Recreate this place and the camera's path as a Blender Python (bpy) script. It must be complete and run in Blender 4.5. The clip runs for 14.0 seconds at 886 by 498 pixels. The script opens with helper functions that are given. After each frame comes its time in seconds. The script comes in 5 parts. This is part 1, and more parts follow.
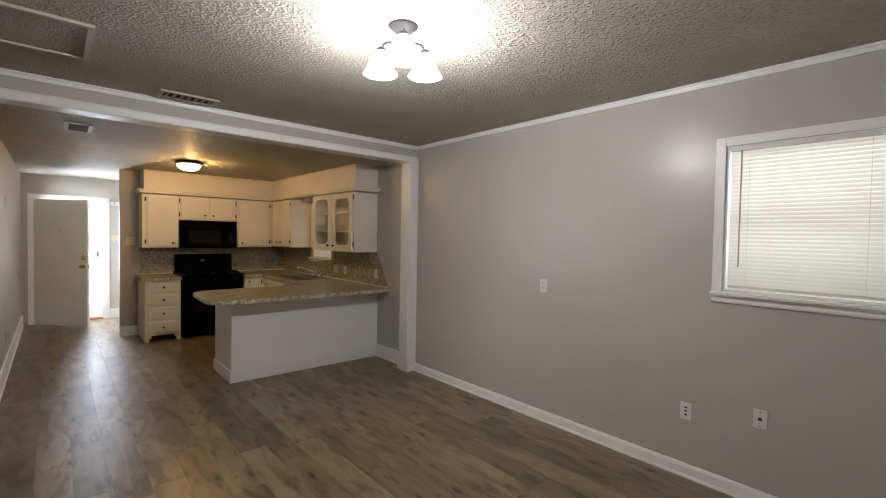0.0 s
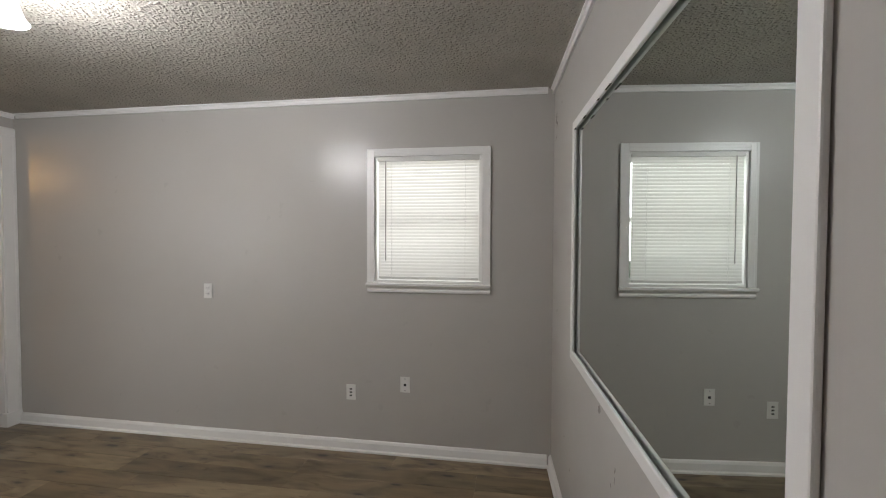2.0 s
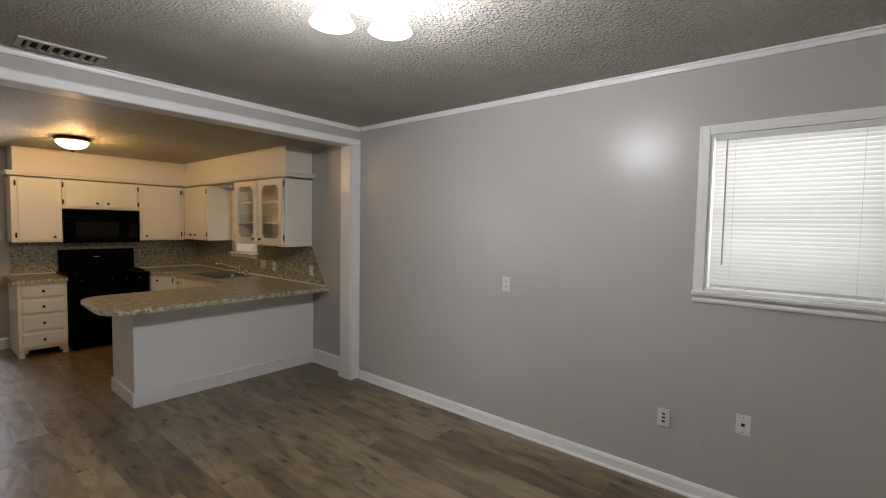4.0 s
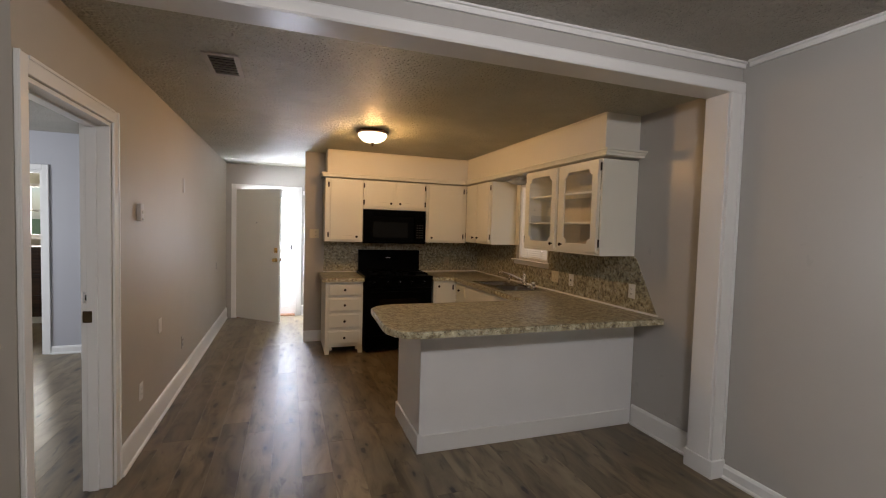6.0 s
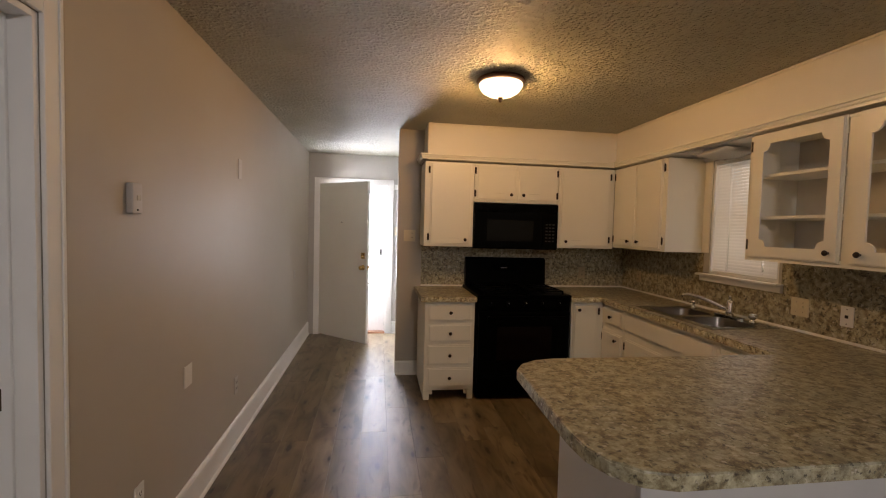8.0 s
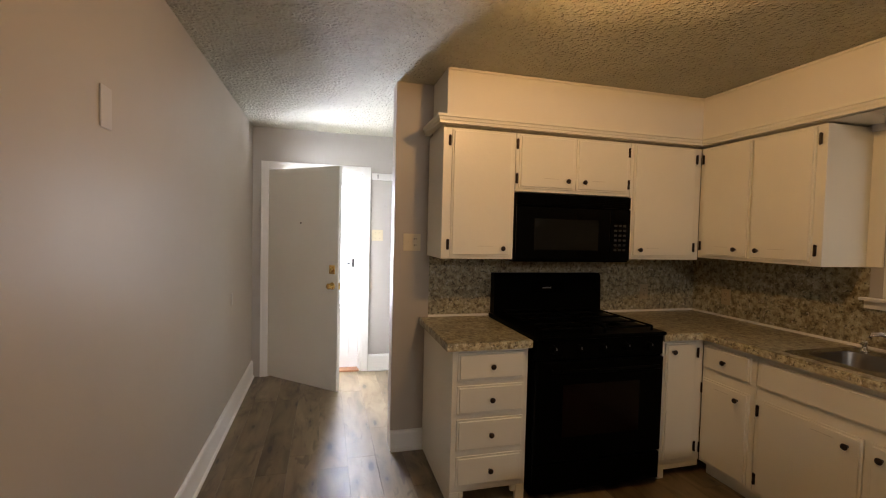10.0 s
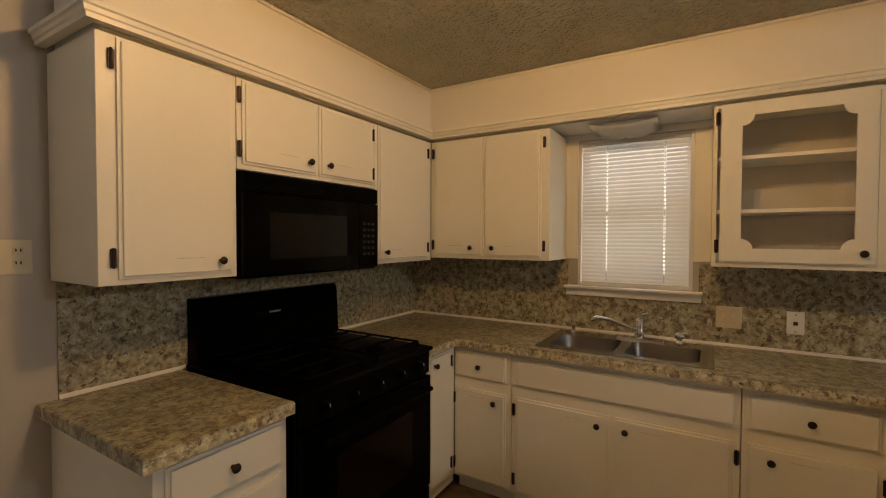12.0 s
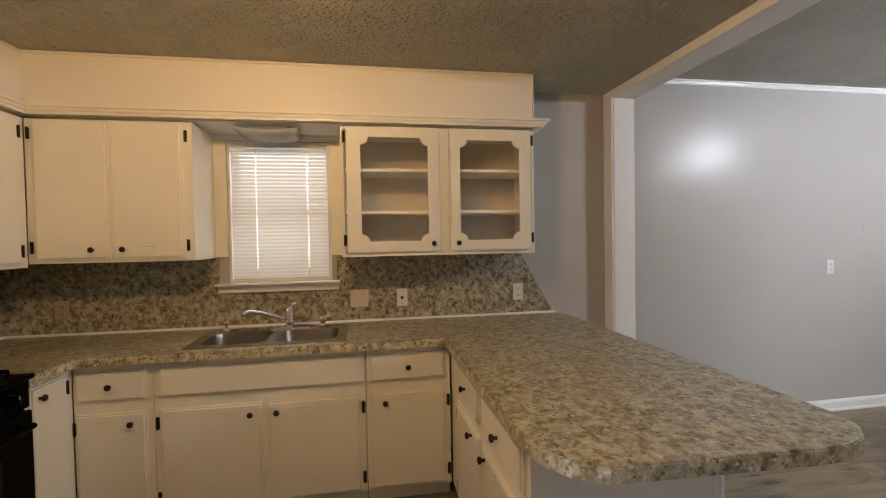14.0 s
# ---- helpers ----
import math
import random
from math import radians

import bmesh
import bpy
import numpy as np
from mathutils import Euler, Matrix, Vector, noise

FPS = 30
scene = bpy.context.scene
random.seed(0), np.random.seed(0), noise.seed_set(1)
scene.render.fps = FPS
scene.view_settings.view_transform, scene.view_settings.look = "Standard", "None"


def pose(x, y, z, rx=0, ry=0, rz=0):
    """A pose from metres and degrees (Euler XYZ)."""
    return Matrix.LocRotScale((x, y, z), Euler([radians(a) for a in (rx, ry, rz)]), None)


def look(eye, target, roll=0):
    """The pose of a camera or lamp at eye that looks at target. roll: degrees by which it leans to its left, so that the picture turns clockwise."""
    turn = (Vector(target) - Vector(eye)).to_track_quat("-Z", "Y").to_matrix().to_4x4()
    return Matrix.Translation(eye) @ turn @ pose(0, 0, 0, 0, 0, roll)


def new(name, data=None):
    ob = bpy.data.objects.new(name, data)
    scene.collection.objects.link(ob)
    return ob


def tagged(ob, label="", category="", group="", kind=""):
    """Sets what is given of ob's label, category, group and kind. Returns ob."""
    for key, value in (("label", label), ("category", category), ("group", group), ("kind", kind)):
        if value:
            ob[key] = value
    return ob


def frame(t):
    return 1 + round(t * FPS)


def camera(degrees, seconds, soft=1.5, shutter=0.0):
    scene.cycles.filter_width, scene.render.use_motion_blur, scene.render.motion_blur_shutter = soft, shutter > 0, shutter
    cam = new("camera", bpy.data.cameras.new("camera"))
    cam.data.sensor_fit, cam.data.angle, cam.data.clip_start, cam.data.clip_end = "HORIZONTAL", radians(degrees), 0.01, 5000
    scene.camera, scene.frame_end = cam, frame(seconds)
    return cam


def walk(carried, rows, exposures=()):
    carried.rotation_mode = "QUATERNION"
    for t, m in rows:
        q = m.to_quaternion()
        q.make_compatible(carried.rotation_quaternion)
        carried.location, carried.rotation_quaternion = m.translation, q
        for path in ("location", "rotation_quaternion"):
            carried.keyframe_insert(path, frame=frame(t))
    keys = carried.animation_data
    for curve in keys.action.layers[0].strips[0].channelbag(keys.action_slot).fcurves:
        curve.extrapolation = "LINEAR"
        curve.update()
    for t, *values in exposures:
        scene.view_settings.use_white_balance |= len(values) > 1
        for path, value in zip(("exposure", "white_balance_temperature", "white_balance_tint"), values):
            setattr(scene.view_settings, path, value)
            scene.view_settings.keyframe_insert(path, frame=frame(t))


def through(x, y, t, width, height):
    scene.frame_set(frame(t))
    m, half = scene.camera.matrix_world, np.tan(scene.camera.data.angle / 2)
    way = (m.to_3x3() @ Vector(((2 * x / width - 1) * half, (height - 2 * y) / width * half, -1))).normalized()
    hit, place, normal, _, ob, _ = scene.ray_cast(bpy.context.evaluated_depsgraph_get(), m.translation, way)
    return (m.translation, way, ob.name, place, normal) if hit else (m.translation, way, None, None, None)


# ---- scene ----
cam = camera(90.1, 14.0, 1.1)
PATH = [
    (0, (0.307, -0.149, 1.585), (1.627, 1.352, 1.528), 1.1),
    (0.5, (0.304, -0.114, 1.617), (1.965, 0.999, 1.555), 0.5),
    (1, (0.342, -0.17, 1.62), (2.177, 0.625, 1.557), 0.3),
    (1.5, (0.376, -0.221, 1.612), (2.316, 0.262, 1.552), 0.3),
    (2, (0.377, -0.235, 1.611), (2.35, 0.089, 1.552), 0.2),
    (2.5, (0.365, -0.192, 1.601), (2.34, 0.118, 1.546), 0.4),
    (3, (0.338, -0.121, 1.628), (2.272, 0.382, 1.551), 0.5),
    (3.5, (0.326, 0.03, 1.581), (2.114, 0.925, 1.52), 1.0),
    (4, (0.484, 0.317, 1.63), (2.024, 1.588, 1.524), 1.0),
    (6.5, (0.852, 2.332, 1.538), (1.361, 4.264, 1.442), 1.8),
    (7, (0.86, 2.717, 1.563), (1.236, 4.679, 1.459), 1.7),
    (7.5, (0.831, 3.113, 1.536), (1.129, 5.088, 1.444), 1.7),
    (8, (0.85, 3.489, 1.51), (1.14, 5.465, 1.415), 1.5),
    (10.5, (0.564, 5.35, 1.494), (1.29, 7.212, 1.432), 1.3),
    (11, (0.614, 5.611, 1.475), (1.641, 7.326, 1.424), 0.9),
    (11.5, (0.684, 5.818, 1.498), (2.026, 7.299, 1.447), 0.4),
    (12, (0.658, 5.988, 1.492), (2.367, 7.025, 1.443), 0.2),
    (12.5, (0.588, 6.055, 1.498), (2.507, 6.616, 1.45), -0.4),
    (13, (0.549, 6.036, 1.501), (2.539, 6.228, 1.446), -0.8),
    (13.5, (0.531, 5.935, 1.474), (2.531, 5.923, 1.432), -0.9),
    (14, (0.497, 5.846, 1.462), (2.467, 5.507, 1.413), -1.0),
]
EXPOSURE = [(0.0, -0.38, 6500, 10), (1.5, -0.3, 6350, 10), (3.0, -0.3, 6300, 10), (4.2, -0.33, 6150, 10), (6.5, -0.38, 6550, 14), (8.0, -0.5, 6750, 16), (10.5, -0.36, 6700, 13), (11.2, -0.34, 6600, 12), (12.3, -0.13, 6600, 10), (13.2, 0.22, 6350, 10), (14.0, 0.30, 5900, 10)]
walk(cam, [(t, look(eye, target, roll)) for t, eye, target, roll in PATH], EXPOSURE)

# ---- world, lights ----
world = bpy.data.worlds.new("sky")
scene.world = world
world.use_nodes = True
wn = world.node_tree
sky = wn.nodes.new("ShaderNodeTexSky")
sky.sky_type = "NISHITA"
sky.sun_disc = False
sky.sun_elevation, sky.sun_rotation = radians(50), radians(200)
wn.links.new(sky.outputs["Color"], wn.nodes["Background"].inputs["Color"])
wn.nodes["Background"].inputs["Strength"].default_value = 0.15


def lamp(name, kind, m, power, colour, size=0.1, size_y=None):
    data = bpy.data.lights.new(name, kind)
    data.energy, data.color = power, colour
    if kind == "AREA":
        data.shape, data.size, data.size_y = "RECTANGLE", size, size_y or size
    elif kind == "SUN":
        data.angle = radians(0.5)
    else:
        data.shadow_soft_size = size
    ob = new(name, data)
    ob.matrix_world = m
    return ob


COOL, WARM, DAY = (0.98, 0.96, 0.96), (1.0, 0.56, 0.205), (0.80, 0.89, 1.0)
LAMP = (1.61, 1.66)      # living room ceiling light
KLAMP = (1.61, 6.30)     # kitchen ceiling light
lamp("sun", "SUN", look((0, 0, 20), (1.5, 10.5, 0)), 3.0, (1.0, 0.95, 0.88))
for k in range(3):
    a = radians(114 + 120 * k)
    lamp("living_bulb", "POINT", pose(LAMP[0] + 0.13 * math.cos(a), LAMP[1] + 0.13 * math.sin(a), 2.44), 32, COOL, 0.04)
lamp("kitchen_bulb", "POINT", pose(KLAMP[0], KLAMP[1], 2.405), 43, WARM, 0.05)
lamp("door_daylight", "AREA", pose(0.52, 10.35, 1.25, 62, 0, 180), 440, (0.80, 0.86, 1.0), 0.85, 1.9)
lamp("living_window_daylight", "AREA", pose(3.74, 0.39, 1.86, 90, 0, 90), 12.5, (1.0, 0.98, 0.93), 0.8, 0.85)
lamp("kitchen_window_daylight", "AREA", pose(3.74, 6.40, 1.70, 90, 0, 90), 4.2, (1.0, 0.90, 0.78), 0.6, 0.85)
lamp("entry_window_daylight", "AREA", pose(1.85, 9.93, 1.4, 90, 0, 180), 15, DAY, 0.9, 1.2)
lamp("bedroom_window_daylight", "AREA", pose(-3.55, 6.2, 1.6, 90, 0, -90), 85, (0.9, 0.95, 1.0), 1.2, 1.3)
lamp("bath_window_daylight", "AREA", pose(-2.6, 10.55, 1.6, 90, 0, 180), 60, (1.0, 0.98, 0.9), 0.8, 0.9)


# ---- materials ----
def mat(name, colour, rough=0.5, metal=0.0, **extra):
    m = bpy.data.materials.new(name)
    m.use_nodes = True
    b = m.node_tree.nodes["Principled BSDF"]
    b.inputs["Base Color"].default_value = (*colour, 1)
    b.inputs["Roughness"].default_value = rough
    b.inputs["Metallic"].default_value = metal
    for k, v in extra.items():
        b.inputs[k.replace("_", " ")].default_value = v
    return m


def nd(m, kind, **props):
    n = m.node_tree.nodes.new(kind)
    for k, v in props.items():
        if k in ("Scale", "Detail", "Roughness", "Distortion", "Randomness"):
            n.inputs[k].default_value = v
        elif k == "operation":
            n.operation = v
        elif k == "blend_type":
            n.blend_type = v
        elif k == "feature":
            n.feature = v
        elif k == "data_type":
            n.data_type = v
    return n


def link(m, a, b):
    m.node_tree.links.new(a, b)


def bsdf(m):
    return m.node_tree.nodes["Principled BSDF"]


def coords(m, scale=(1, 1, 1), local=False):
    """World-size coordinates: the geometry's position, or the object's own."""
    mp = nd(m, "ShaderNodeMapping")
    mp.inputs["Scale"].default_value = scale
    if local:
        link(m, nd(m, "ShaderNodeTexCoord").outputs["Object"], mp.inputs["Vector"])
    else:
        link(m, nd(m, "ShaderNodeNewGeometry").outputs["Position"], mp.inputs["Vector"])
    return mp.outputs["Vector"]


def ramp(m, value, stops):
    r = nd(m, "ShaderNodeValToRGB")
    while len(r.color_ramp.elements) < len(stops):
        r.color_ramp.elements.new(0.5)
    for e, (p, c) in zip(r.color_ramp.elements, stops):
        e.position, e.color = p, (*c, 1)
    link(m, value, r.inputs["Fac"])
    return r.outputs["Color"]


def noise_tex(m, vec, scale, detail=3.0, rough=0.5, dist=0.0):
    n = nd(m, "ShaderNodeTexNoise", Scale=scale, Detail=detail, Roughness=rough, Distortion=dist)
    link(m, vec, n.inputs["Vector"])
    return n.outputs["Fac"]


def bump(m, height, strength, dist=0.002, normal=None):
    b = nd(m, "ShaderNodeBump")
    b.inputs["Strength"].default_value, b.inputs["Distance"].default_value = strength, dist
    link(m, height, b.inputs["Height"])
    if normal:
        link(m, normal, b.inputs["Normal"])
    link(m, b.outputs["Normal"], bsdf(m).inputs["Normal"])
    return b.outputs["Normal"]


def mixc(m, fac, a, b, blend="MIX"):
    x = nd(m, "ShaderNodeMix", data_type="RGBA", blend_type=blend)
    for s, v in ((x.inputs[0], fac), (x.inputs[6], a), (x.inputs[7], b)):
        if isinstance(v, (int, float)):
            s.default_value = v
        elif isinstance(v, tuple):
            s.default_value = (*v, 1)
        else:
            link(m, v, s)
    return x.outputs[2]


def shade(c, k):
    return tuple(v * k for v in c)


def paint(name, colour, rough, grain=220.0, strength=0.12, wear=0.03, broad=1.6):
    """Painted surface: roller grain, faint uneven patches, gloss that varies."""
    m = mat(name, colour, rough)
    v = coords(m)
    big = noise_tex(m, v, broad, 4)
    link(m, ramp(m, big, [(0.3, shade(colour, 1 - wear)), (0.7, shade(colour, 1 + wear * 0.6))]), bsdf(m).inputs["Base Color"])
    rr = nd(m, "ShaderNodeMapRange")
    rr.inputs["To Min"].default_value, rr.inputs["To Max"].default_value = rough - 0.02, rough + 0.03
    link(m, noise_tex(m, v, 9, 3), rr.inputs["Value"])
    link(m, rr.outputs["Result"], bsdf(m).inputs["Roughness"])
    n1 = bump(m, noise_tex(m, v, 5, 2), 0.1, 0.003)
    bump(m, noise_tex(m, v, grain, 2), strength, 0.0012, n1)
    return m


M_WALL = paint("greige_wall_paint", (0.474, 0.453, 0.424), 0.28, 60, 0.09)
bsdf(M_WALL).inputs["Specular IOR Level"].default_value = 0.27
# Greige again, duller, with the kitchen lamp's warm light put into the colour.
M_HALL = paint("greige_paint_warm_lit", (0.455, 0.412, 0.352), 0.41, 60, 0.12)
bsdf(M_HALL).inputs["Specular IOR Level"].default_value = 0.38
M_BEDWALL = paint("grey_bedroom_paint", (0.46, 0.46, 0.49), 0.5)
M_TRIM = paint("white_trim_paint", (0.83, 0.82, 0.80), 0.32, 90, 0.15)
M_CAB = paint("cream_cabinet_paint", (0.825, 0.795, 0.69), 0.34, 70, 0.25, 0.04)
M_PENIN = paint("white_panel_paint", (0.84, 0.83, 0.82), 0.45, 90, 0.2)
M_DOOR = paint("off_white_door_paint", (0.80, 0.785, 0.72), 0.38, 60, 0.2)
M_SOFFIT = paint("cream_soffit_paint", (0.80, 0.76, 0.67), 0.5)


def ceiling_material(name, deep, cells, dark=(0.385, 0.365, 0.315), pale=(0.455, 0.43, 0.375)):
    m = mat(name, (0.5, 0.47, 0.42), 0.66)
    v = coords(m)
    link(m, ramp(m, noise_tex(m, v, 3, 4), [(0.3, dark), (0.7, pale)]), bsdf(m).inputs["Base Color"])
    vo = nd(m, "ShaderNodeTexVoronoi", Scale=cells, feature="SMOOTH_F1")
    vo.inputs["Smoothness"].default_value = 0.4
    wob = nd(m, "ShaderNodeVectorMath", operation="ADD")
    sc = nd(m, "ShaderNodeVectorMath", operation="SCALE")
    nz = nd(m, "ShaderNodeTexNoise", Scale=22.0, Detail=2.0)
    link(m, v, nz.inputs["Vector"])
    link(m, nz.outputs["Color"], sc.inputs[0])
    sc.inputs["Scale"].default_value = 0.04
    link(m, v, wob.inputs[0])
    link(m, sc.outputs["Vector"], wob.inputs[1])
    link(m, wob.outputs["Vector"], vo.inputs["Vector"])
    h = ramp(m, vo.outputs["Distance"], [(0.1, (1, 1, 1)), (0.55, (0, 0, 0))])
    n1 = bump(m, h, 1.0, 0.0075 * deep)
    bump(m, noise_tex(m, v, 30, 5, 0.6), 0.9, 0.012 * deep, n1)
    return m


M_CEIL = ceiling_material("stippled_ceiling", 1.05, 52.0)
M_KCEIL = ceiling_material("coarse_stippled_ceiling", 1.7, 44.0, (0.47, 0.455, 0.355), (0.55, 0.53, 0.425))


def plank_material():
    """Grey-brown oak-look vinyl: long grain along y, knots, tone by plank."""
    m = mat("oak_look_vinyl", (0.2, 0.15, 0.1), 0.33)
    info = nd(m, "ShaderNodeObjectInfo")
    shift = nd(m, "ShaderNodeVectorMath", operation="SCALE")
    comb = nd(m, "ShaderNodeCombineXYZ")
    for s in ("X", "Y", "Z"):
        link(m, info.outputs["Random"], comb.inputs[s])
    link(m, comb.outputs["Vector"], shift.inputs[0])
    shift.inputs["Scale"].default_value = 37.0
    add = nd(m, "ShaderNodeVectorMath", operation="ADD")
    link(m, coords(m), add.inputs[0])
    link(m, shift.outputs["Vector"], add.inputs[1])

    def stretched(sx, sy):
        mp = nd(m, "ShaderNodeMapping")
        mp.inputs["Scale"].default_value = (sx, sy, 1)
        link(m, add.outputs["Vector"], mp.inputs["Vector"])
        return mp.outputs["Vector"]
    tone = ramp(m, info.outputs["Random"], [(0.0, (0.142, 0.107, 0.063)), (0.3, (0.172, 0.131, 0.078)), (0.65, (0.205, 0.159, 0.097)), (1.0, (0.245, 0.193, 0.121))])
    fine = noise_tex(m, stretched(26, 1.5), 1.0, 5, 0.55, 0.5)
    wide = noise_tex(m, stretched(7, 2.0), 1.0, 3, 0.5, 1.0)
    c = mixc(m, 0.7, tone, ramp(m, fine, [(0.3, (0.86, 0.84, 0.82)), (0.7, (1.12, 1.11, 1.10))]), "MULTIPLY")
    c = mixc(m, 0.9, c, ramp(m, wide, [(0.32, (0.44, 0.38, 0.33)), (0.46, (0.88, 0.86, 0.83)), (0.64, (1.24, 1.24, 1.23))]), "MULTIPLY")
    streak = ramp(m, noise_tex(m, stretched(16, 4.0), 1.0, 4, 0.55, 1.0), [(0.30, (0.42, 0.36, 0.31)), (0.42, (1, 1, 1))])
    c = mixc(m, 0.85, c, streak, "MULTIPLY")
    kn = nd(m, "ShaderNodeTexVoronoi", Scale=1.0)
    kn.voronoi_dimensions = "2D"
    link(m, stretched(7.0, 2.4), kn.inputs["Vector"])
    wob = nd(m, "ShaderNodeMath", operation="ADD")
    link(m, kn.outputs["Distance"], wob.inputs[0])
    w2 = nd(m, "ShaderNodeMath", operation="MULTIPLY")
    link(m, noise_tex(m, stretched(45, 18), 1.0, 3), w2.inputs[0])
    w2.inputs[1].default_value = 0.16
    link(m, w2.outputs["Value"], wob.inputs[1])
    pick = nd(m, "ShaderNodeSeparateColor")
    link(m, kn.outputs["Color"], pick.inputs["Color"])
    rare = nd(m, "ShaderNodeMath", operation="MULTIPLY")
    link(m, pick.outputs["Red"], rare.inputs[0])
    rare.inputs[1].default_value = 0.25
    knots = nd(m, "ShaderNodeMath", operation="ADD")
    link(m, wob.outputs["Value"], knots.inputs[0])
    link(m, rare.outputs["Value"], knots.inputs[1])
    halo = ramp(m, knots.outputs["Value"], [(0.19, (0.7, 0.7, 0.7)), (0.46, (0, 0, 0))])
    c = mixc(m, halo, c, (0.085, 0.058, 0.040))
    knot = ramp(m, knots.outputs["Value"], [(0.17, (0.95, 0.95, 0.95)), (0.235, (0, 0, 0))])
    c = mixc(m, knot, c, (0.022, 0.015, 0.011))
    link(m, c, bsdf(m).inputs["Base Color"])
    rr = nd(m, "ShaderNodeMapRange")
    rr.inputs["To Min"].default_value, rr.inputs["To Max"].default_value = 0.27, 0.33
    link(m, fine, rr.inputs["Value"])
    link(m, rr.outputs["Result"], bsdf(m).inputs["Roughness"])
    bump(m, fine, 0.05, 0.0004)
    return m


M_PLANK = plank_material()
M_SUBFLOOR = paint("dark_floor_joint", (0.03, 0.024, 0.02), 0.8)


def laminate(name, k=1.0):
    """Granite-look laminate: cream, tan, grey and dark brown flecks."""
    m = mat(name, (0.3, 0.25, 0.2), 0.34)
    v = coords(m)
    a = noise_tex(m, v, 29, 6, 0.68, 0.25)
    b = noise_tex(m, v, 50, 3, 0.6, 0.2)
    c = noise_tex(m, v, 8, 4)
    base = ramp(m, a, [(0.33, shade((0.10, 0.078, 0.046), k)), (0.43, shade((0.26, 0.21, 0.122), k)), (0.53, shade((0.445, 0.405, 0.262), k)), (0.68, shade((0.64, 0.615, 0.46), k))])
    base = mixc(m, ramp(m, c, [(0.5, (0, 0, 0)), (0.66, (0.4, 0.4, 0.4))]), base, shade((0.27, 0.265, 0.21), k))
    fl = ramp(m, b, [(0.57, (0, 0, 0)), (0.655, (0.85, 0.85, 0.85))])
    base = mixc(m, fl, base, shade((0.05, 0.041, 0.028), k))
    wf = ramp(m, noise_tex(m, v, 44, 3, 0.6), [(0.61, (0, 0, 0)), (0.68, (0.85, 0.85, 0.85))])
    base = mixc(m, wf, base, shade((0.68, 0.64, 0.54), k))
    link(m, base, bsdf(m).inputs["Base Color"])
    bump(m, noise_tex(m, v, 260, 2), 0.1, 0.0008)
    return m


M_LAM = laminate("granite_look_laminate", 0.85)
M_LAMEDGE = laminate("pale_laminate_edge", 1.25)
M_CAULK = mat("white_caulk", (0.75, 0.73, 0.68), 0.5)
M_BLACK = mat("black_appliance_enamel", (0.0012, 0.0012, 0.0012), 0.3, 0.0, Specular_IOR_Level=0.03)
M_BLACKGLASS = mat("black_glass", (0.0015, 0.0015, 0.0015), 0.13, 0.0, Specular_IOR_Level=0.05)
M_OVENGLASS = mat("brown_oven_glass", (0.004, 0.002, 0.0015), 0.12, 0.0, Specular_IOR_Level=0.12)
M_IRON = mat("cast_iron", (0.002, 0.002, 0.002), 0.65, 0.0, Specular_IOR_Level=0.03)
M_BRONZE = mat("dark_bronze", (0.035, 0.022, 0.016), 0.42, 0.7)
M_OILBRONZE = mat("oil_rubbed_bronze", (0.010, 0.009, 0.010), 0.38, 0.2)
M_COPPERBRONZE = mat("brown_bronze", (0.13, 0.07, 0.045), 0.4, 0.75)
# Lit copy of the sink steel: the rim's brightness is put into its colour.
M_STEELRIM = mat("steel_rim_lit", (0.46, 0.44, 0.40), 0.22, 1.0)
M_AGED = mat("aged_white_plastic", (0.52, 0.49, 0.46), 0.42)
M_BRASS = mat("polished_brass", (0.75, 0.52, 0.20), 0.22, 1.0)
M_CHROME = mat("chrome", (0.88, 0.88, 0.88), 0.07, 1.0)
M_PLATE = mat("white_plastic", (0.72, 0.71, 0.68), 0.4)
M_IVORY = mat("ivory_plastic", (0.62, 0.55, 0.38), 0.4)
M_SLOT = mat("dark_slot", (0.02, 0.02, 0.02), 0.7)
M_VENT = paint("vent_enamel", (0.50, 0.46, 0.38), 0.5)
M_VENTDARK = mat("vent_shadow", (0.015, 0.013, 0.011), 0.9)
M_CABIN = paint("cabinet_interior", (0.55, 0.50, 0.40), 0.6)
M_FANWOOD = mat("walnut_fan_blade", (0.10, 0.04, 0.022), 0.45)
M_CONCRETE = paint("pale_concrete", (0.5, 0.49, 0.46), 0.85)
M_GRASS = paint("lawn", (0.07, 0.11, 0.035), 0.9, 60, 0.6, 0.4)
M_ALU = mat("white_storm_door_enamel", (0.8, 0.8, 0.8), 0.35)
M_OUTSIDE = paint("exterior_siding", (0.6, 0.58, 0.54), 0.7)


def steel():
    # Brushed steel of the bowls, the shade inside them put into the colour.
    m = mat("brushed_steel_shaded", (0.215, 0.195, 0.17), 0.28, 1.0)
    v = coords(m, (6, 300, 300))
    rr = nd(m, "ShaderNodeMapRange")
    rr.inputs["To Min"].default_value, rr.inputs["To Max"].default_value = 0.22, 0.42
    link(m, noise_tex(m, v, 1.0, 3), rr.inputs["Value"])
    link(m, rr.outputs["Result"], bsdf(m).inputs["Roughness"])
    return m


M_STEEL = steel()
M_MIRROR = mat("silvered_mirror", (0.66, 0.71, 0.69), 0.015, 1.0)


def glass(name, tint=(1, 1, 1), rough=0.0):
    m = mat(name, tint, rough, 0.0, IOR=1.45)
    bsdf(m).inputs["Transmission Weight"].default_value = 1.0
    return m


M_GLASS = glass("clear_glass")


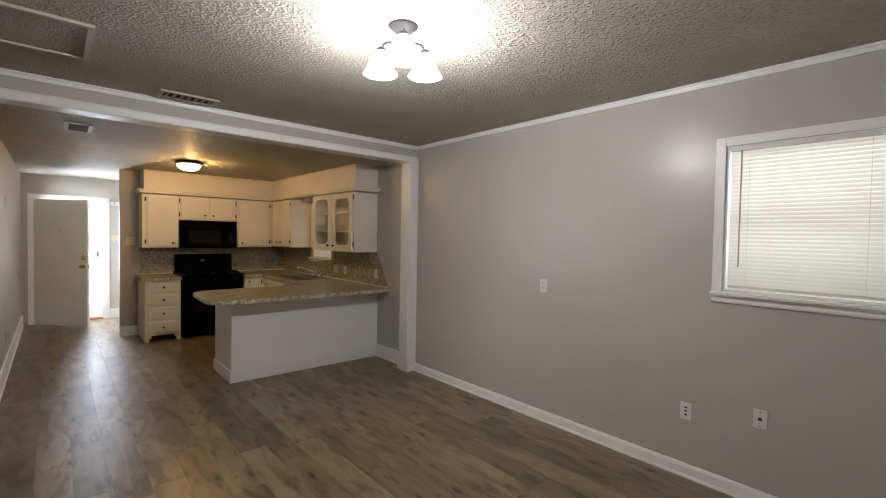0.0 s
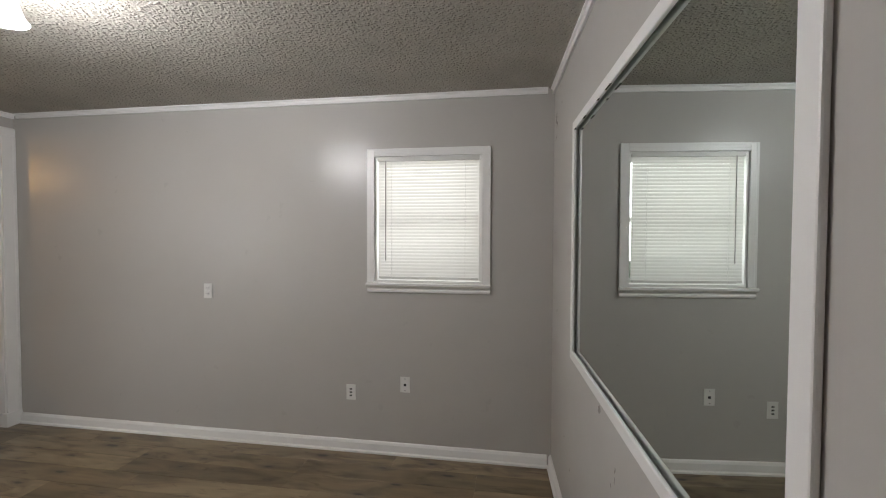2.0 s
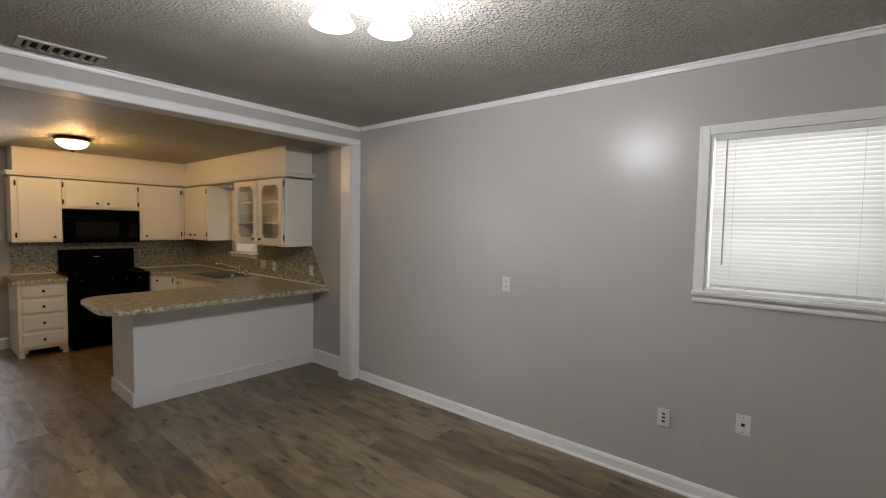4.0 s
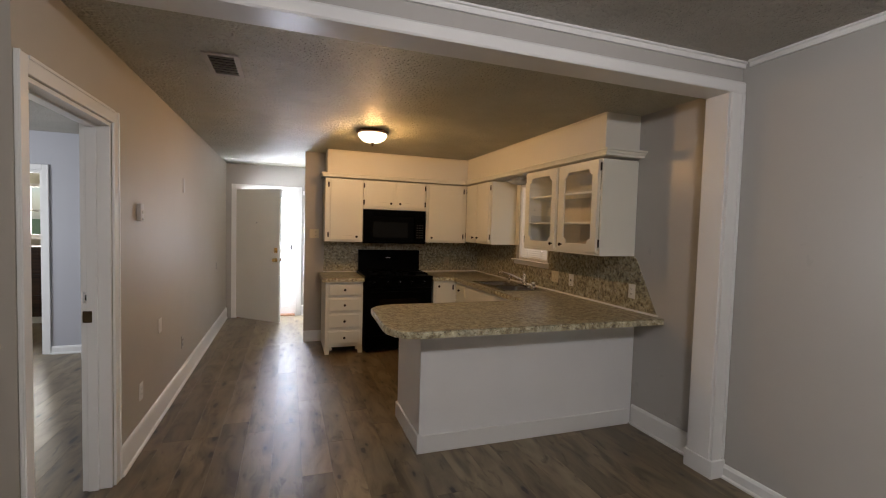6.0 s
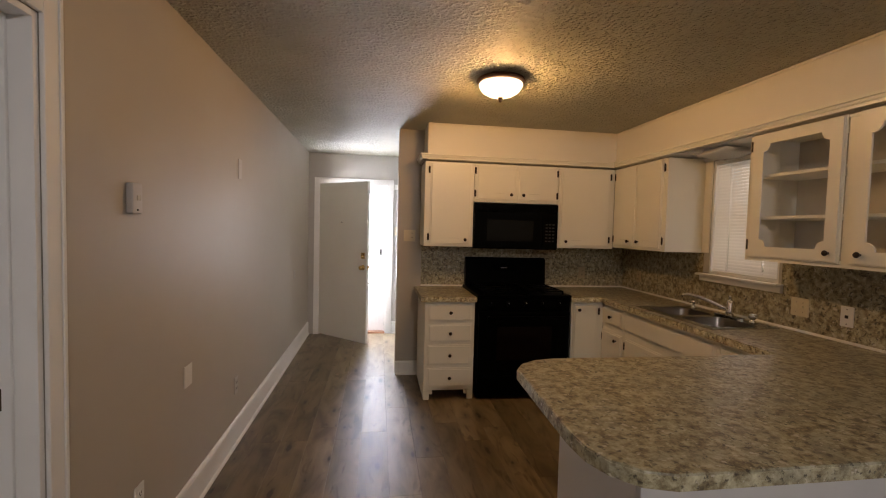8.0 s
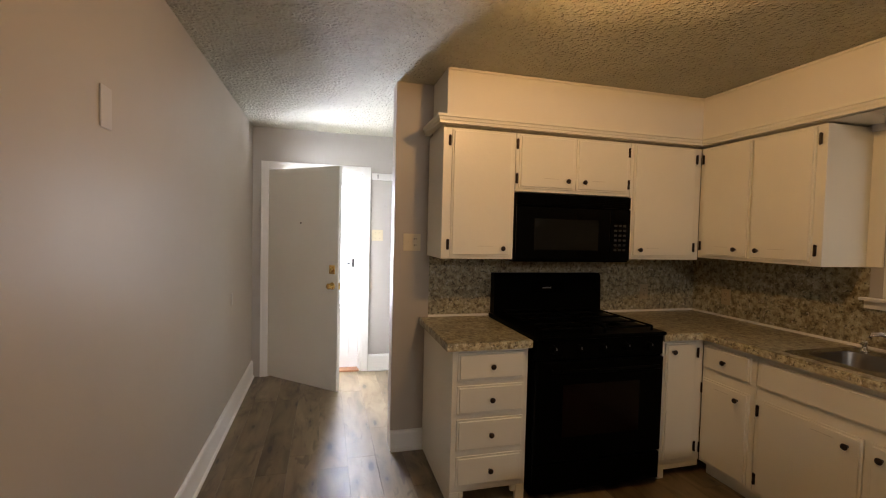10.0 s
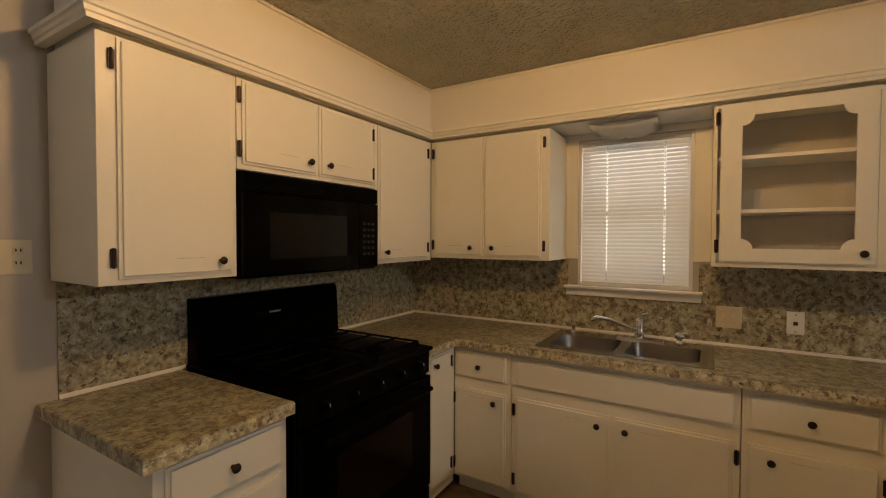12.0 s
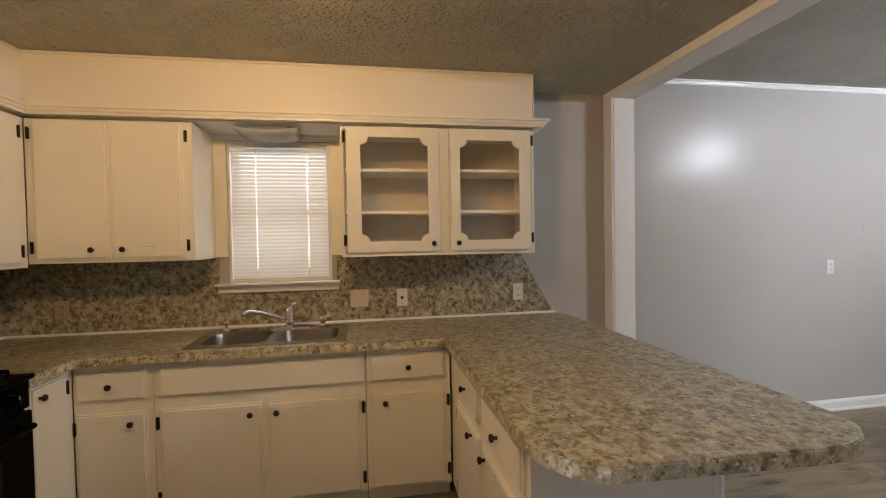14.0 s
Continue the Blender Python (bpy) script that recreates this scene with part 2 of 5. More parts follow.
def glowing(name, colour, power, base=(0.85, 0.85, 0.85)):
    m = mat(name, base, 0.3)
    bsdf(m).inputs["Emission Color"].default_value = (*colour, 1)
    bsdf(m).inputs["Emission Strength"].default_value = power
    return m


M_SHADE = glowing("lit_frosted_shade", (1.0, 0.97, 0.95), 9.0)
M_DOME = glowing("lit_alabaster_dome", (1.0, 0.80, 0.52), 6.0)
M_BOWL = mat("unlit_milk_glass", (0.86, 0.88, 0.88), 0.25)


def blind_material(name, colour, through):
    m = mat(name, colour, 0.45)
    t = nd(m, "ShaderNodeBsdfTranslucent")
    t.inputs["Color"].default_value = (*colour, 1)
    mx = nd(m, "ShaderNodeMixShader")
    mx.inputs["Fac"].default_value = through
    link(m, bsdf(m).outputs["BSDF"], mx.inputs[1])
    link(m, t.outputs["BSDF"], mx.inputs[2])
    link(m, mx.outputs["Shader"], m.node_tree.nodes["Material Output"].inputs["Surface"])
    return m


M_BLIND = blind_material("white_blind_slat", (0.84, 0.83, 0.795), 0.3)


def dark_wood():
    m = mat("dark_stained_wood", (0.05, 0.025, 0.015), 0.4)
    v = coords(m, (2, 2, 30))
    link(m, ramp(m, noise_tex(m, v, 1.0, 5), [(0.3, (0.016, 0.009, 0.007)), (0.7, (0.085, 0.04, 0.024))]), bsdf(m).inputs["Base Color"])
    return m


M_DARKWOOD = dark_wood()

# ---- building blocks ----
WORLD = {}


def box(bm, x0, x1, y0, y1, z0, z1, bevel=0.0):
    x0, x1, y0, y1, z0, z1 = min(x0, x1), max(x0, x1), min(y0, y1), max(y0, y1), min(z0, z1), max(z0, z1)
    r = bmesh.ops.create_cube(bm, size=1.0)
    for v in r["verts"]:
        v.co = Vector(((x0 + x1) / 2 + v.co.x * (x1 - x0), (y0 + y1) / 2 + v.co.y * (y1 - y0), (z0 + z1) / 2 + v.co.z * (z1 - z0)))
    if bevel:
        es = list({e for v in r["verts"] for e in v.link_edges})
        bmesh.ops.bevel(bm, geom=es, offset=bevel, segments=2, profile=0.5, affect="EDGES")
    return bm


def nbox(*a, **k):
    return box(bmesh.new(), *a, **k)


def to_mesh(name, bm, material, smooth=False):
    me = bpy.data.meshes.new(name)
    bmesh.ops.recalc_face_normals(bm, faces=bm.faces)
    bm.to_mesh(me)
    bm.free()
    if smooth:
        for p in me.polygons:
            p.use_smooth = True
    me.materials.append(material)
    return me


def part(name, bm, material, parent=None, label="", smooth=False):
    """Links a bmesh in world coordinates as one mesh object, its origin at the middle of its foot."""
    lo = [min(v.co[i] for v in bm.verts) for i in range(3)]
    hi = [max(v.co[i] for v in bm.verts) for i in range(3)]
    c = Vector(((lo[0] + hi[0]) / 2, (lo[1] + hi[1]) / 2, lo[2]))
    bmesh.ops.translate(bm, verts=bm.verts, vec=-c)
    ob = new(name, to_mesh(name, bm, material, smooth))
    WORLD[ob.name] = c
    if parent:
        ob.parent = parent
        ob.location = c - WORLD[parent.name]
    else:
        ob.location = c
    if label:
        ob["label"] = label
    return ob


def piece(name, mesh, at, parent, turn=0.0):
    """An object of its own on a shared mesh, at a place in the world."""
    ob = new(name, mesh)
    WORLD[ob.name] = Vector(at)
    ob.parent = parent
    ob.location = Vector(at) - WORLD[parent.name]
    ob.rotation_euler = (0, 0, radians(turn))
    return ob


def thing(name, at, label, category, group="", kind=""):
    ob = new(name)
    ob.empty_display_size = 0.1
    ob.location = at
    WORLD[ob.name] = Vector(at)
    return tagged(ob, label, category, group, kind)


def solid(name, bm, material, label, category, kind="structure", smooth=False):
    return tagged(part(name, bm, material, None, "", smooth), label, category, "", kind)


def at_face(face, u, v, d):
    """A point by its place along a face (u, height v) and its distance d out of it."""
    way, p = face
    return {"-y": (u, p - d, v), "+y": (u, p + d, v), "-x": (p - d, u, v), "+x": (p + d, u, v)}[way]


def fbox(bm, face, u0, u1, v0, v1, d0, d1, bevel=0.0):
    a, b = at_face(face, u0, v0, d0), at_face(face, u1, v1, d1)
    return box(bm, a[0], b[0], a[1], b[1], a[2], b[2], bevel)


TURNS = {"-y": 0, "+x": 90, "+y": 180, "-x": -90}


def lathe(bm, rings, at=(0, 0, 0), n=24, axis="z"):
    """A body of revolution from (radius, height) rings."""
    loops = []
    for r, h in rings:
        loop = []
        for k in range(n):
            a = 2 * math.pi * k / n
            p = (r * math.cos(a), r * math.sin(a), h)
            p = {"z": p, "-y": (p[0], -p[2], p[1]), "-x": (-p[2], p[0], p[1]), "+y": (-p[0], p[2], p[1])}[axis]
            loop.append(bm.verts.new(Vector(p) + Vector(at)))
        loops.append(loop)
    for a, b in zip(loops, loops[1:]):
        for k in range(n):
            bm.faces.new((a[k], a[(k + 1) % n], b[(k + 1) % n], b[k]))
    for loop in (loops[0], loops[-1]):
        bm.faces.new(loop)
    return bm


def tube(bm, pts, r, n=10):
    """A round rod through points."""
    pts = [Vector(p) for p in pts]
    loops = []
    for i, p in enumerate(pts):
        d = (pts[min(i + 1, len(pts) - 1)] - pts[max(i - 1, 0)]).normalized()
        s = d.cross(Vector((0, 0, 1)) if abs(d.z) < 0.9 else Vector((1, 0, 0))).normalized()
        u = s.cross(d)
        rad = r[i] if isinstance(r, (list, tuple)) else r
        loops.append([bm.verts.new(p + rad * (math.cos(2 * math.pi * k / n) * s + math.sin(2 * math.pi * k / n) * u)) for k in range(n)])
    for a, b in zip(loops, loops[1:]):
        for k in range(n):
            bm.faces.new((a[k], a[(k + 1) % n], b[(k + 1) % n], b[k]))
    bm.faces.new(loops[0])
    bm.faces.new(loops[-1])
    return bm


def plate_2d(bm, outer, holes, put, d0, d1):
    """A flat plate with holes: outlines in (u, v), laid by put(u, v, d), between d0 and d1."""
    edges, rims = [], []
    for pts in (outer, *holes):
        vs = [bm.verts.new(put(u, v, d1)) for u, v in pts]
        edges += [bm.edges.new((vs[i], vs[(i + 1) % len(vs)])) for i in range(len(vs))]
        rims.append((vs, [bm.verts.new(put(u, v, d0)) for u, v in pts]))
    r = bmesh.ops.triangle_fill(bm, use_beauty=True, use_dissolve=False, edges=edges)
    tops = [f for f in r["geom"] if isinstance(f, bmesh.types.BMFace)]
    under = {a: b for va, vb in rims for a, b in zip(va, vb)}
    for f in tops:
        bm.faces.new([under[v] for v in reversed(f.verts)])
    for va, vb in rims:
        for i in range(len(va)):
            j = (i + 1) % len(va)
            bm.faces.new((va[i], va[j], vb[j], vb[i]))
    return bm


def rounded(u0, u1, v0, v1, r, n=5):
    """Outline of a rectangle with round corners; r: one radius or four, from the low corner, anticlockwise."""
    rs = r if isinstance(r, (list, tuple)) else (r,) * 4
    out = []
    for (cu, cv, a0), q in zip(((u0, v0, 180), (u1, v0, 270), (u1, v1, 0), (u0, v1, 90)), rs):
        mu, mv = cu + (q if cu == u0 else -q), cv + (q if cv == v0 else -q)
        if q < 1e-4:
            out.append((cu, cv))
            continue
        for k in range(n + 1):
            a = radians(a0 + 90 * k / n)
            out.append((mu + q * math.cos(a), mv + q * math.sin(a)))
    return out


# ---- structure ----
XE, XW, YS, YB, YK, YD = 3.50, -0.10, -0.49, 3.96, 7.975, 9.74
SKEW = pose(3.50, -0.49, 0, 0, 0, 3.0) @ pose(-3.50, 0.49, 0)   # the south wall is a little out of square
ZL, ZK = 2.622, 2.485
T = 0.14

WIN = (-0.005, 0.785, 1.27, 2.185)        # living window opening: y, y, z, z
KWIN = (6.075, 6.71, 1.20, 2.10)           # kitchen window opening
FD = (0.05, 0.98, 2.085)                  # front door opening: x, x, height
BD = (4.035, 4.90, 2.08)                   # bedroom door opening: y, y, height


def skewed(bm):
    bmesh.ops.transform(bm, matrix=SKEW, verts=bm.verts)
    return bm


def wall_with_opening(name, face, length, height, openings, thick, material, label):
    """One wall sheet with rectangular openings right through it."""
    outer = [(length[0], height[0]), (length[1], height[0]), (length[1], height[1]), (length[0], height[1])]
    holes = [[(a, c), (b, c), (b, d), (a, d)] for a, b, c, d in openings]
    bm = plate_2d(bmesh.new(), outer, holes, lambda u, v, d: at_face(face, u, v, d), -thick, 0)
    return solid(name, bm, material, label, "wall")


wall_with_opening("wall_east", ("-x", XE), (YS - 0.5, 10.9), (-0.05, 2.9), [WIN, KWIN], T, M_WALL, "greige painted wall with white trimmed windows")
MX0, MX1, MZ0, MZ1 = 3.5 - 2.505, 3.5 - 0.775, 0.985, 2.19     # mirror frame, outer edges
niche = [(MX0 + 0.03, MZ0 + 0.03), (MX1 - 0.03, MZ0 + 0.03), (MX1 - 0.03, MZ1 - 0.03), (MX0 + 0.03, MZ1 - 0.03)]
south = plate_2d(bmesh.new(), [(-1.4, -0.05), (XE + 0.1, -0.05), (XE + 0.1, 2.9), (-1.4, 2.9)], [niche], lambda u, v, d: at_face(("+y", YS), u, v, d), -0.05, 0)
solid("wall_south", skewed(south), M_WALL, "greige painted wall with a large mirror let into it", "wall")
solid("wall_south_back", skewed(nbox(-1.4, XE + 0.1, YS - T, YS - 0.0505, -0.05, 2.9)), M_OUTSIDE, "plain outer layer of the south wall", "wall")
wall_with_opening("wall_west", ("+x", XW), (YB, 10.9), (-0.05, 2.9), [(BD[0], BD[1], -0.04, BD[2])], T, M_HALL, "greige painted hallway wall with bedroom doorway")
solid("wall_living_west", nbox(-1.4 - T, -1.4, YS - 0.6, YB + 0.16, -0.05, 2.9), M_WALL, "greige painted wall closing the living room", "wall")
solid("wall_living_north", nbox(-1.4, XW - T, YB, YB + 0.14, -0.05, 2.9), M_WALL, "greige painted wall beside the wide opening", "wall")
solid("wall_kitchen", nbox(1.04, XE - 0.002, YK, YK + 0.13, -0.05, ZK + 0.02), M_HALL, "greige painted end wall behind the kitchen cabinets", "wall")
EW = (1.30, 2.35, 0.30, 2.20)
wall_with_opening("wall_north", ("-y", YD), (XW - T, XE), (-0.05, 2.9), [(FD[0], FD[1], -0.04, FD[2]), EW], T, M_WALL, "greige painted wall with the front doorway")
solid("wall_beam", nbox(XW, XE - 0.002, YB, YB + 0.15, 2.442, 2.9), M_WALL, "greige header beam over the wide opening", "wall")
solid("ceiling_living", nbox(-1.4, XE, YS - 0.4, YB, ZL, ZL + 0.1), M_CEIL, "off-white stippled ceiling", "ceiling")
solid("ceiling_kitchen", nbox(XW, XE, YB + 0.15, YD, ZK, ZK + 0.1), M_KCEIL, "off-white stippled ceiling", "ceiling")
solid("roof", nbox(-5, 4, -1, 11.5, 2.92, 3.0), M_OUTSIDE, "plain roof deck over the house", "roof")

# bedroom and bathroom beyond the hallway
BX0, BY0, BY1 = -3.9, 4.095, 8.03
solid("wall_bedroom_south", nbox(BX0, -1.4 - T, BY0 - 0.1, BY0, -0.05, 2.9), M_BEDWALL, "grey painted bedroom wall", "wall")
wall_with_opening("wall_bedroom_west", ("+x", BX0), (BY0 - 0.1, 11.0), (-0.05, 2.9), [(5.5, 6.9, 0.9, 2.1)], 0.1, M_BEDWALL, "grey painted bedroom wall")
wall_with_opening("wall_bedroom_north", ("-y", BY1), (BX0, XW - T), (-0.05, 2.9), [(-2.28, -1.73, -0.04, 2.06)], 0.1, M_BEDWALL, "grey painted bedroom wall with bathroom doorway")
solid("bedroom_lining", nbox(XW - T - 0.006, XW - T - 0.001, 4.97, BY1, 0, ZK), M_BEDWALL, "grey painted bedroom wall", "wall")
solid("ceiling_bedroom", nbox(BX0, XW - T, BY0, BY1, ZK, ZK + 0.1), M_CEIL, "white stippled bedroom ceiling", "ceiling")
M_BATH = paint("pale_yellow_bath_paint", (0.72, 0.69, 0.58), 0.5)
wall_with_opening("wall_bath_north", ("-y", 10.45), (BX0, XW - T), (-0.05, 2.9), [(-3.05, -2.2, 1.25, 2.02)], 0.1, M_BATH, "pale cream bathroom wall with a window")
solid("wall_bath_east", nbox(-1.4, -1.3, BY1 + 0.1, 10.45, -0.05, ZK), M_BATH, "pale cream bathroom wall", "wall")
solid("wall_bath_west", nbox(-3.5, -3.4, BY1 + 0.1, 10.45, -0.05, ZK), M_BATH, "pale cream bathroom wall", "wall")
solid("ceiling_bath", nbox(BX0, XW - T, BY1 + 0.1, 10.45, ZK, ZK + 0.1), M_CEIL, "white bathroom ceiling", "ceiling")

# outside
solid("ground", nbox(-400, 400, -400, 400, -0.42, -0.40), M_GRASS, "green lawn around the house", "ground")
solid("porch", nbox(-1.0, 3.5, YD + T + 0.002, 13.0, -0.40, -0.06), M_CONCRETE, "pale concrete porch slab", "porch")


def profile_run(bm, face, u0, u1, prof):
    """A moulding of (d, v) profile points run along a face."""
    a = [bm.verts.new(at_face(face, u0, v, d)) for d, v in prof]
    b = [bm.verts.new(at_face(face, u1, v, d)) for d, v in prof]
    n = len(prof)
    for i in range(n):
        j = (i + 1) % n
        bm.faces.new((a[i], a[j], b[j], b[i]))
    bm.faces.new(a)
    bm.faces.new(list(reversed(b)))
    return bm


def baseboard(face, u0, u1, h, label="white painted baseboard", skew=False):
    t = 0.018
    prof = [(0.001, 0.0), (t + 0.012, 0.0), (t + 0.012, 0.012), (t, 0.02), (t, h - 0.02), (t - 0.006, h - 0.006), (0.006, h), (0.001, h)]
    bm = profile_run(bmesh.new(), face, u0, u1, prof)
    solid("baseboard", skewed(bm) if skew else bm, M_TRIM, label, "baseboard")


def crown(face, u0, u1, z, s=0.027, skew=False):
    prof = [(0.001, z), (s, z), (s, z - 0.01), (s * 0.6, z - s * 0.45), (0.014, z - s * 0.85), (0.014, z - s - 0.012), (0.001, z - s - 0.012)]
    bm = profile_run(bmesh.new(), face, u0, u1, prof)
    solid("trim", skewed(bm) if skew else bm, M_TRIM, "white crown moulding along the ceiling", "crown moulding")


E, W, S, N_K, N_D = ("-x", XE), ("+x", XW), ("+y", YS), ("-y", YK), ("-y", YD)
baseboard(E, YS + 0.03, YB - 0.034, 0.088)
baseboard(E, YB + 0.175, 4.743, 0.16)
baseboard(S, -1.3, XE, 0.088, "white painted baseboard", True)
baseboard(W, 4.985, YD - 0.002, 0.17)
baseboard(N_K, 1.04, 1.262, 0.14)
baseboard(N_D, 1.055, XE, 0.175)
baseboard(("-y", BY1), -1.665, XW - T, 0.09)
baseboard(("-y", BY1), BX0, -2.35, 0.09)
crown(E, YS + 0.045, YB - 0.045, ZL)
crown(S, -1.3, XE, ZL, 0.027, True)
crown(("-y", YB), -1.4, XE, ZL)
# header trim and post of the wide opening
solid("trim", profile_run(bmesh.new(), ("-y", YB), XW, XE - 0.001, [(0.001, 2.43), (0.016, 2.43), (0.022, 2.439), (0.022, 2.488), (0.012, 2.50), (0.001, 2.50)]), M_TRIM, "white casing along the header beam", "casing")
solid("trim", nbox(XW + 0.001, XE - 0.003, YB - 0.0005, YB + 0.15, 2.43, 2.441), M_TRIM, "white board lining the underside of the header", "casing")
solid("trim", nbox(XW + 0.001, XE - 0.003, YB + 0.1505, YB + 0.166, 2.43, ZK - 0.002, 0.003), M_TRIM, "white casing on the kitchen side of the header", "casing")
post = thing("opening_post", (3.44, YB + 0.08, 0), "white painted post at the end of the wide opening", "post", "", "structure")
part("jamb", nbox(3.388, XE - 0.001, YB + 0.0005, YB + 0.15, 0.0, 2.4295, 0.003), M_TRIM, post)
part("casing", nbox(3.398, XE - 0.001, YB - 0.018, YB, 0.0, 2.4295, 0.004), M_TRIM, post)
part("casing_bead", nbox(3.476, XE - 0.001, YB - 0.026, YB - 0.0185, 0.0, 2.4295, 0.003), M_TRIM, post)
part("casing", nbox(3.393, XE - 0.001, YB + 0.1505, YB + 0.166, 0.0, 2.4295, 0.004), M_TRIM, post)
part("plinth", nbox(3.378, XE - 0.001, YB - 0.032, YB + 0.174, 0.0, 0.115, 0.004), M_TRIM, post)


# ---- doors, windows and their casings ----
def casing(face, u0, u1, top, name, label, w=0.07, bottom=0.0, parts=("side", "side", "head")):
    """White casing round an opening: two sides and a head, each slightly moulded."""
    t = thing(name, at_face(face, (u0 + u1) / 2, bottom, 0), label, "door casing", "", "structure")
    for a, b, c, d in ((u0 - w, u0, bottom, top + w), (u1, u1 + w, bottom, top + w), (u0, u1, top, top + w)):
        bm = bmesh.new()
        fbox(bm, face, a, b, c, d, 0.0015, 0.016, 0.003)
        if b - a < 0.2:
            o = a if a < u0 else b - 0.014
            fbox(bm, face, o, o + 0.014, c, d, 0.016, 0.022, 0.002)
        else:
            fbox(bm, face, a, b, d - 0.014, d, 0.016, 0.022, 0.002)
        part("casing_board", bm, M_TRIM, t)
    return t


def jambs(t, face, u0, u1, top, deep, stop=0.03):
    """Lining boards of a doorway with a raised stop."""
    for a, b, c, d in ((u0, u0 + 0.02, 0, top), (u1 - 0.02, u1, 0, top), (u0 + 0.02, u1 - 0.02, top - 0.02, top)):
        part("jamb", fbox(bmesh.new(), face, a, b, c, d, -deep, 0.001, 0.002), M_TRIM, t)
    for a, b, c, d in ((u0 + 0.02, u0 + 0.032, 0, top - 0.02), (u1 - 0.032, u1 - 0.02, 0, top - 0.02), (u0 + 0.032, u1 - 0.032, top - 0.032, top - 0.02)):
        part("door_stop", fbox(bmesh.new(), face, a, b, c, d, -deep + 0.03, -deep + 0.03 + stop + 0.02, 0.002), M_TRIM, t)


c1 = casing(N_D, FD[0], FD[1], FD[2], "door_casing", "white casing round the front doorway")
jambs(c1, N_D, FD[0] + 0.001, FD[1] - 0.001, FD[2] - 0.001, T)
part("threshold", nbox(FD[0] + 0.02, FD[1] - 0.02, YD - 0.01, YD + T, -0.004, 0.016, 0.004), mat("copper_threshold", (0.42, 0.20, 0.11), 0.4, 0.4), c1)
part("strike_plate", nbox(FD[1] - 0.026, FD[1] - 0.0195, YD + 0.02, YD + 0.06, 1.20, 1.30, 0.002), M_CHROME, c1)
c2 = casing(W, BD[0], BD[1], BD[2], "door_casing", "white casing round the bedroom doorway")
jambs(c2, W, BD[0] + 0.001, BD[1] - 0.001, BD[2] - 0.001, T)
part("strike_plate", nbox(XW - 0.128, XW - 0.084, BD[1] - 0.036, BD[1] - 0.0205, 0.965, 1.03, 0.003), mat("aged_brass", (0.09, 0.06, 0.03), 0.45, 0.8), c2)
part("deadbolt_plate", nbox(XW - 0.125, XW - 0.09, BD[1] - 0.030, BD[1] - 0.0205, 1.075, 1.135, 0.002), M_CHROME, c2)
part("bolt_hole", nbox(XW - 0.117, XW - 0.099, BD[1] - 0.0315, BD[1] - 0.0295, 1.09, 1.12), M_SLOT, c2)
c3 = casing(("-y", BY1), -2.28, -1.73, 2.06, "door_casing", "white casing round the bathroom doorway", 0.06)
jambs(c3, ("-y", BY1), -2.279, -1.731, 2.059, 0.1)


def knob_set(face, u, v, material, name="knob", r=0.028, parent=None, label="", reach=0.06):
    bm = bmesh.new()
    ax = face[0] if face[0] != "+x" else "-x"
    lathe(bm, [(0.032, 0), (0.034, 0.004), (0.03, 0.009), (0.012, 0.013), (0.011, reach - 0.03), (r * 0.75, reach - 0.026), (r, reach - 0.012), (r * 0.8, reach - 0.002), (r * 0.3, reach)], (0, 0, 0), 20, "z")
    return bm


def door_leaf(name, hinge, width, height, angle, label, knob_material, side_in, thick=0.04):
    """A flush door leaf hung at a point and swung by an angle from +x; knob and deadbolt on both faces."""
    m = Matrix.Translation(hinge) @ pose(0, 0, 0, 0, 0, angle)
    t = thing(name, hinge, label, "door")

    def put(bm, turn=None):
        bmesh.ops.transform(bm, matrix=m @ (turn or Matrix()), verts=bm.verts)
        return bm
    part("leaf", put(nbox(0.0, width, -thick / 2, thick / 2, 0.012, height, 0.003)), M_DOOR, t)
    for s in (1, -1):
        k = knob_set(("-y", 0), 0, 0, knob_material)
        part("door_knob", put(k, pose(width - 0.065, s * thick / 2, 0.98, 90 if s < 0 else -90, 0, 0)), knob_material, t, "", True)
    return t, put


ANG = -42.5
fdoor, put_fd = door_leaf("front_door", (0.062, YD + 0.012, 0), 0.90, 2.07, ANG, "off-white flush front door standing half open", M_BRASS, -1)
for s in (1, -1):
    part("deadbolt_plate", put_fd(nbox(0.80, 0.865, s * 0.02, s * 0.026, 1.09, 1.17, 0.002)), M_BRASS, fdoor)
    part("deadbolt", put_fd(lathe(bmesh.new(), [(0.022, 0), (0.024, 0.01), (0.016, 0.018), (0.006, 0.02)], (0.832, s * 0.026, 1.13), 16, "-y" if s < 0 else "+y")), M_BRASS, fdoor)
part("peephole", put_fd(lathe(bmesh.new(), [(0.008, 0), (0.008, 0.004), (0.004, 0.005)], (0.44, -0.0195, 1.55), 12, "-y")), M_BRONZE, fdoor)
for z in (0.25, 1.05, 1.83):
    part("hinge", put_fd(lathe(bmesh.new(), [(0.008, 0), (0.008, 0.1)], (-0.006, -0.024, z), 10)), M_DOOR, fdoor)
part("latch_plate", put_fd(nbox(0.898, 0.9025, -0.012, 0.012, 0.95, 1.01, 0.001)), M_BRASS, fdoor)

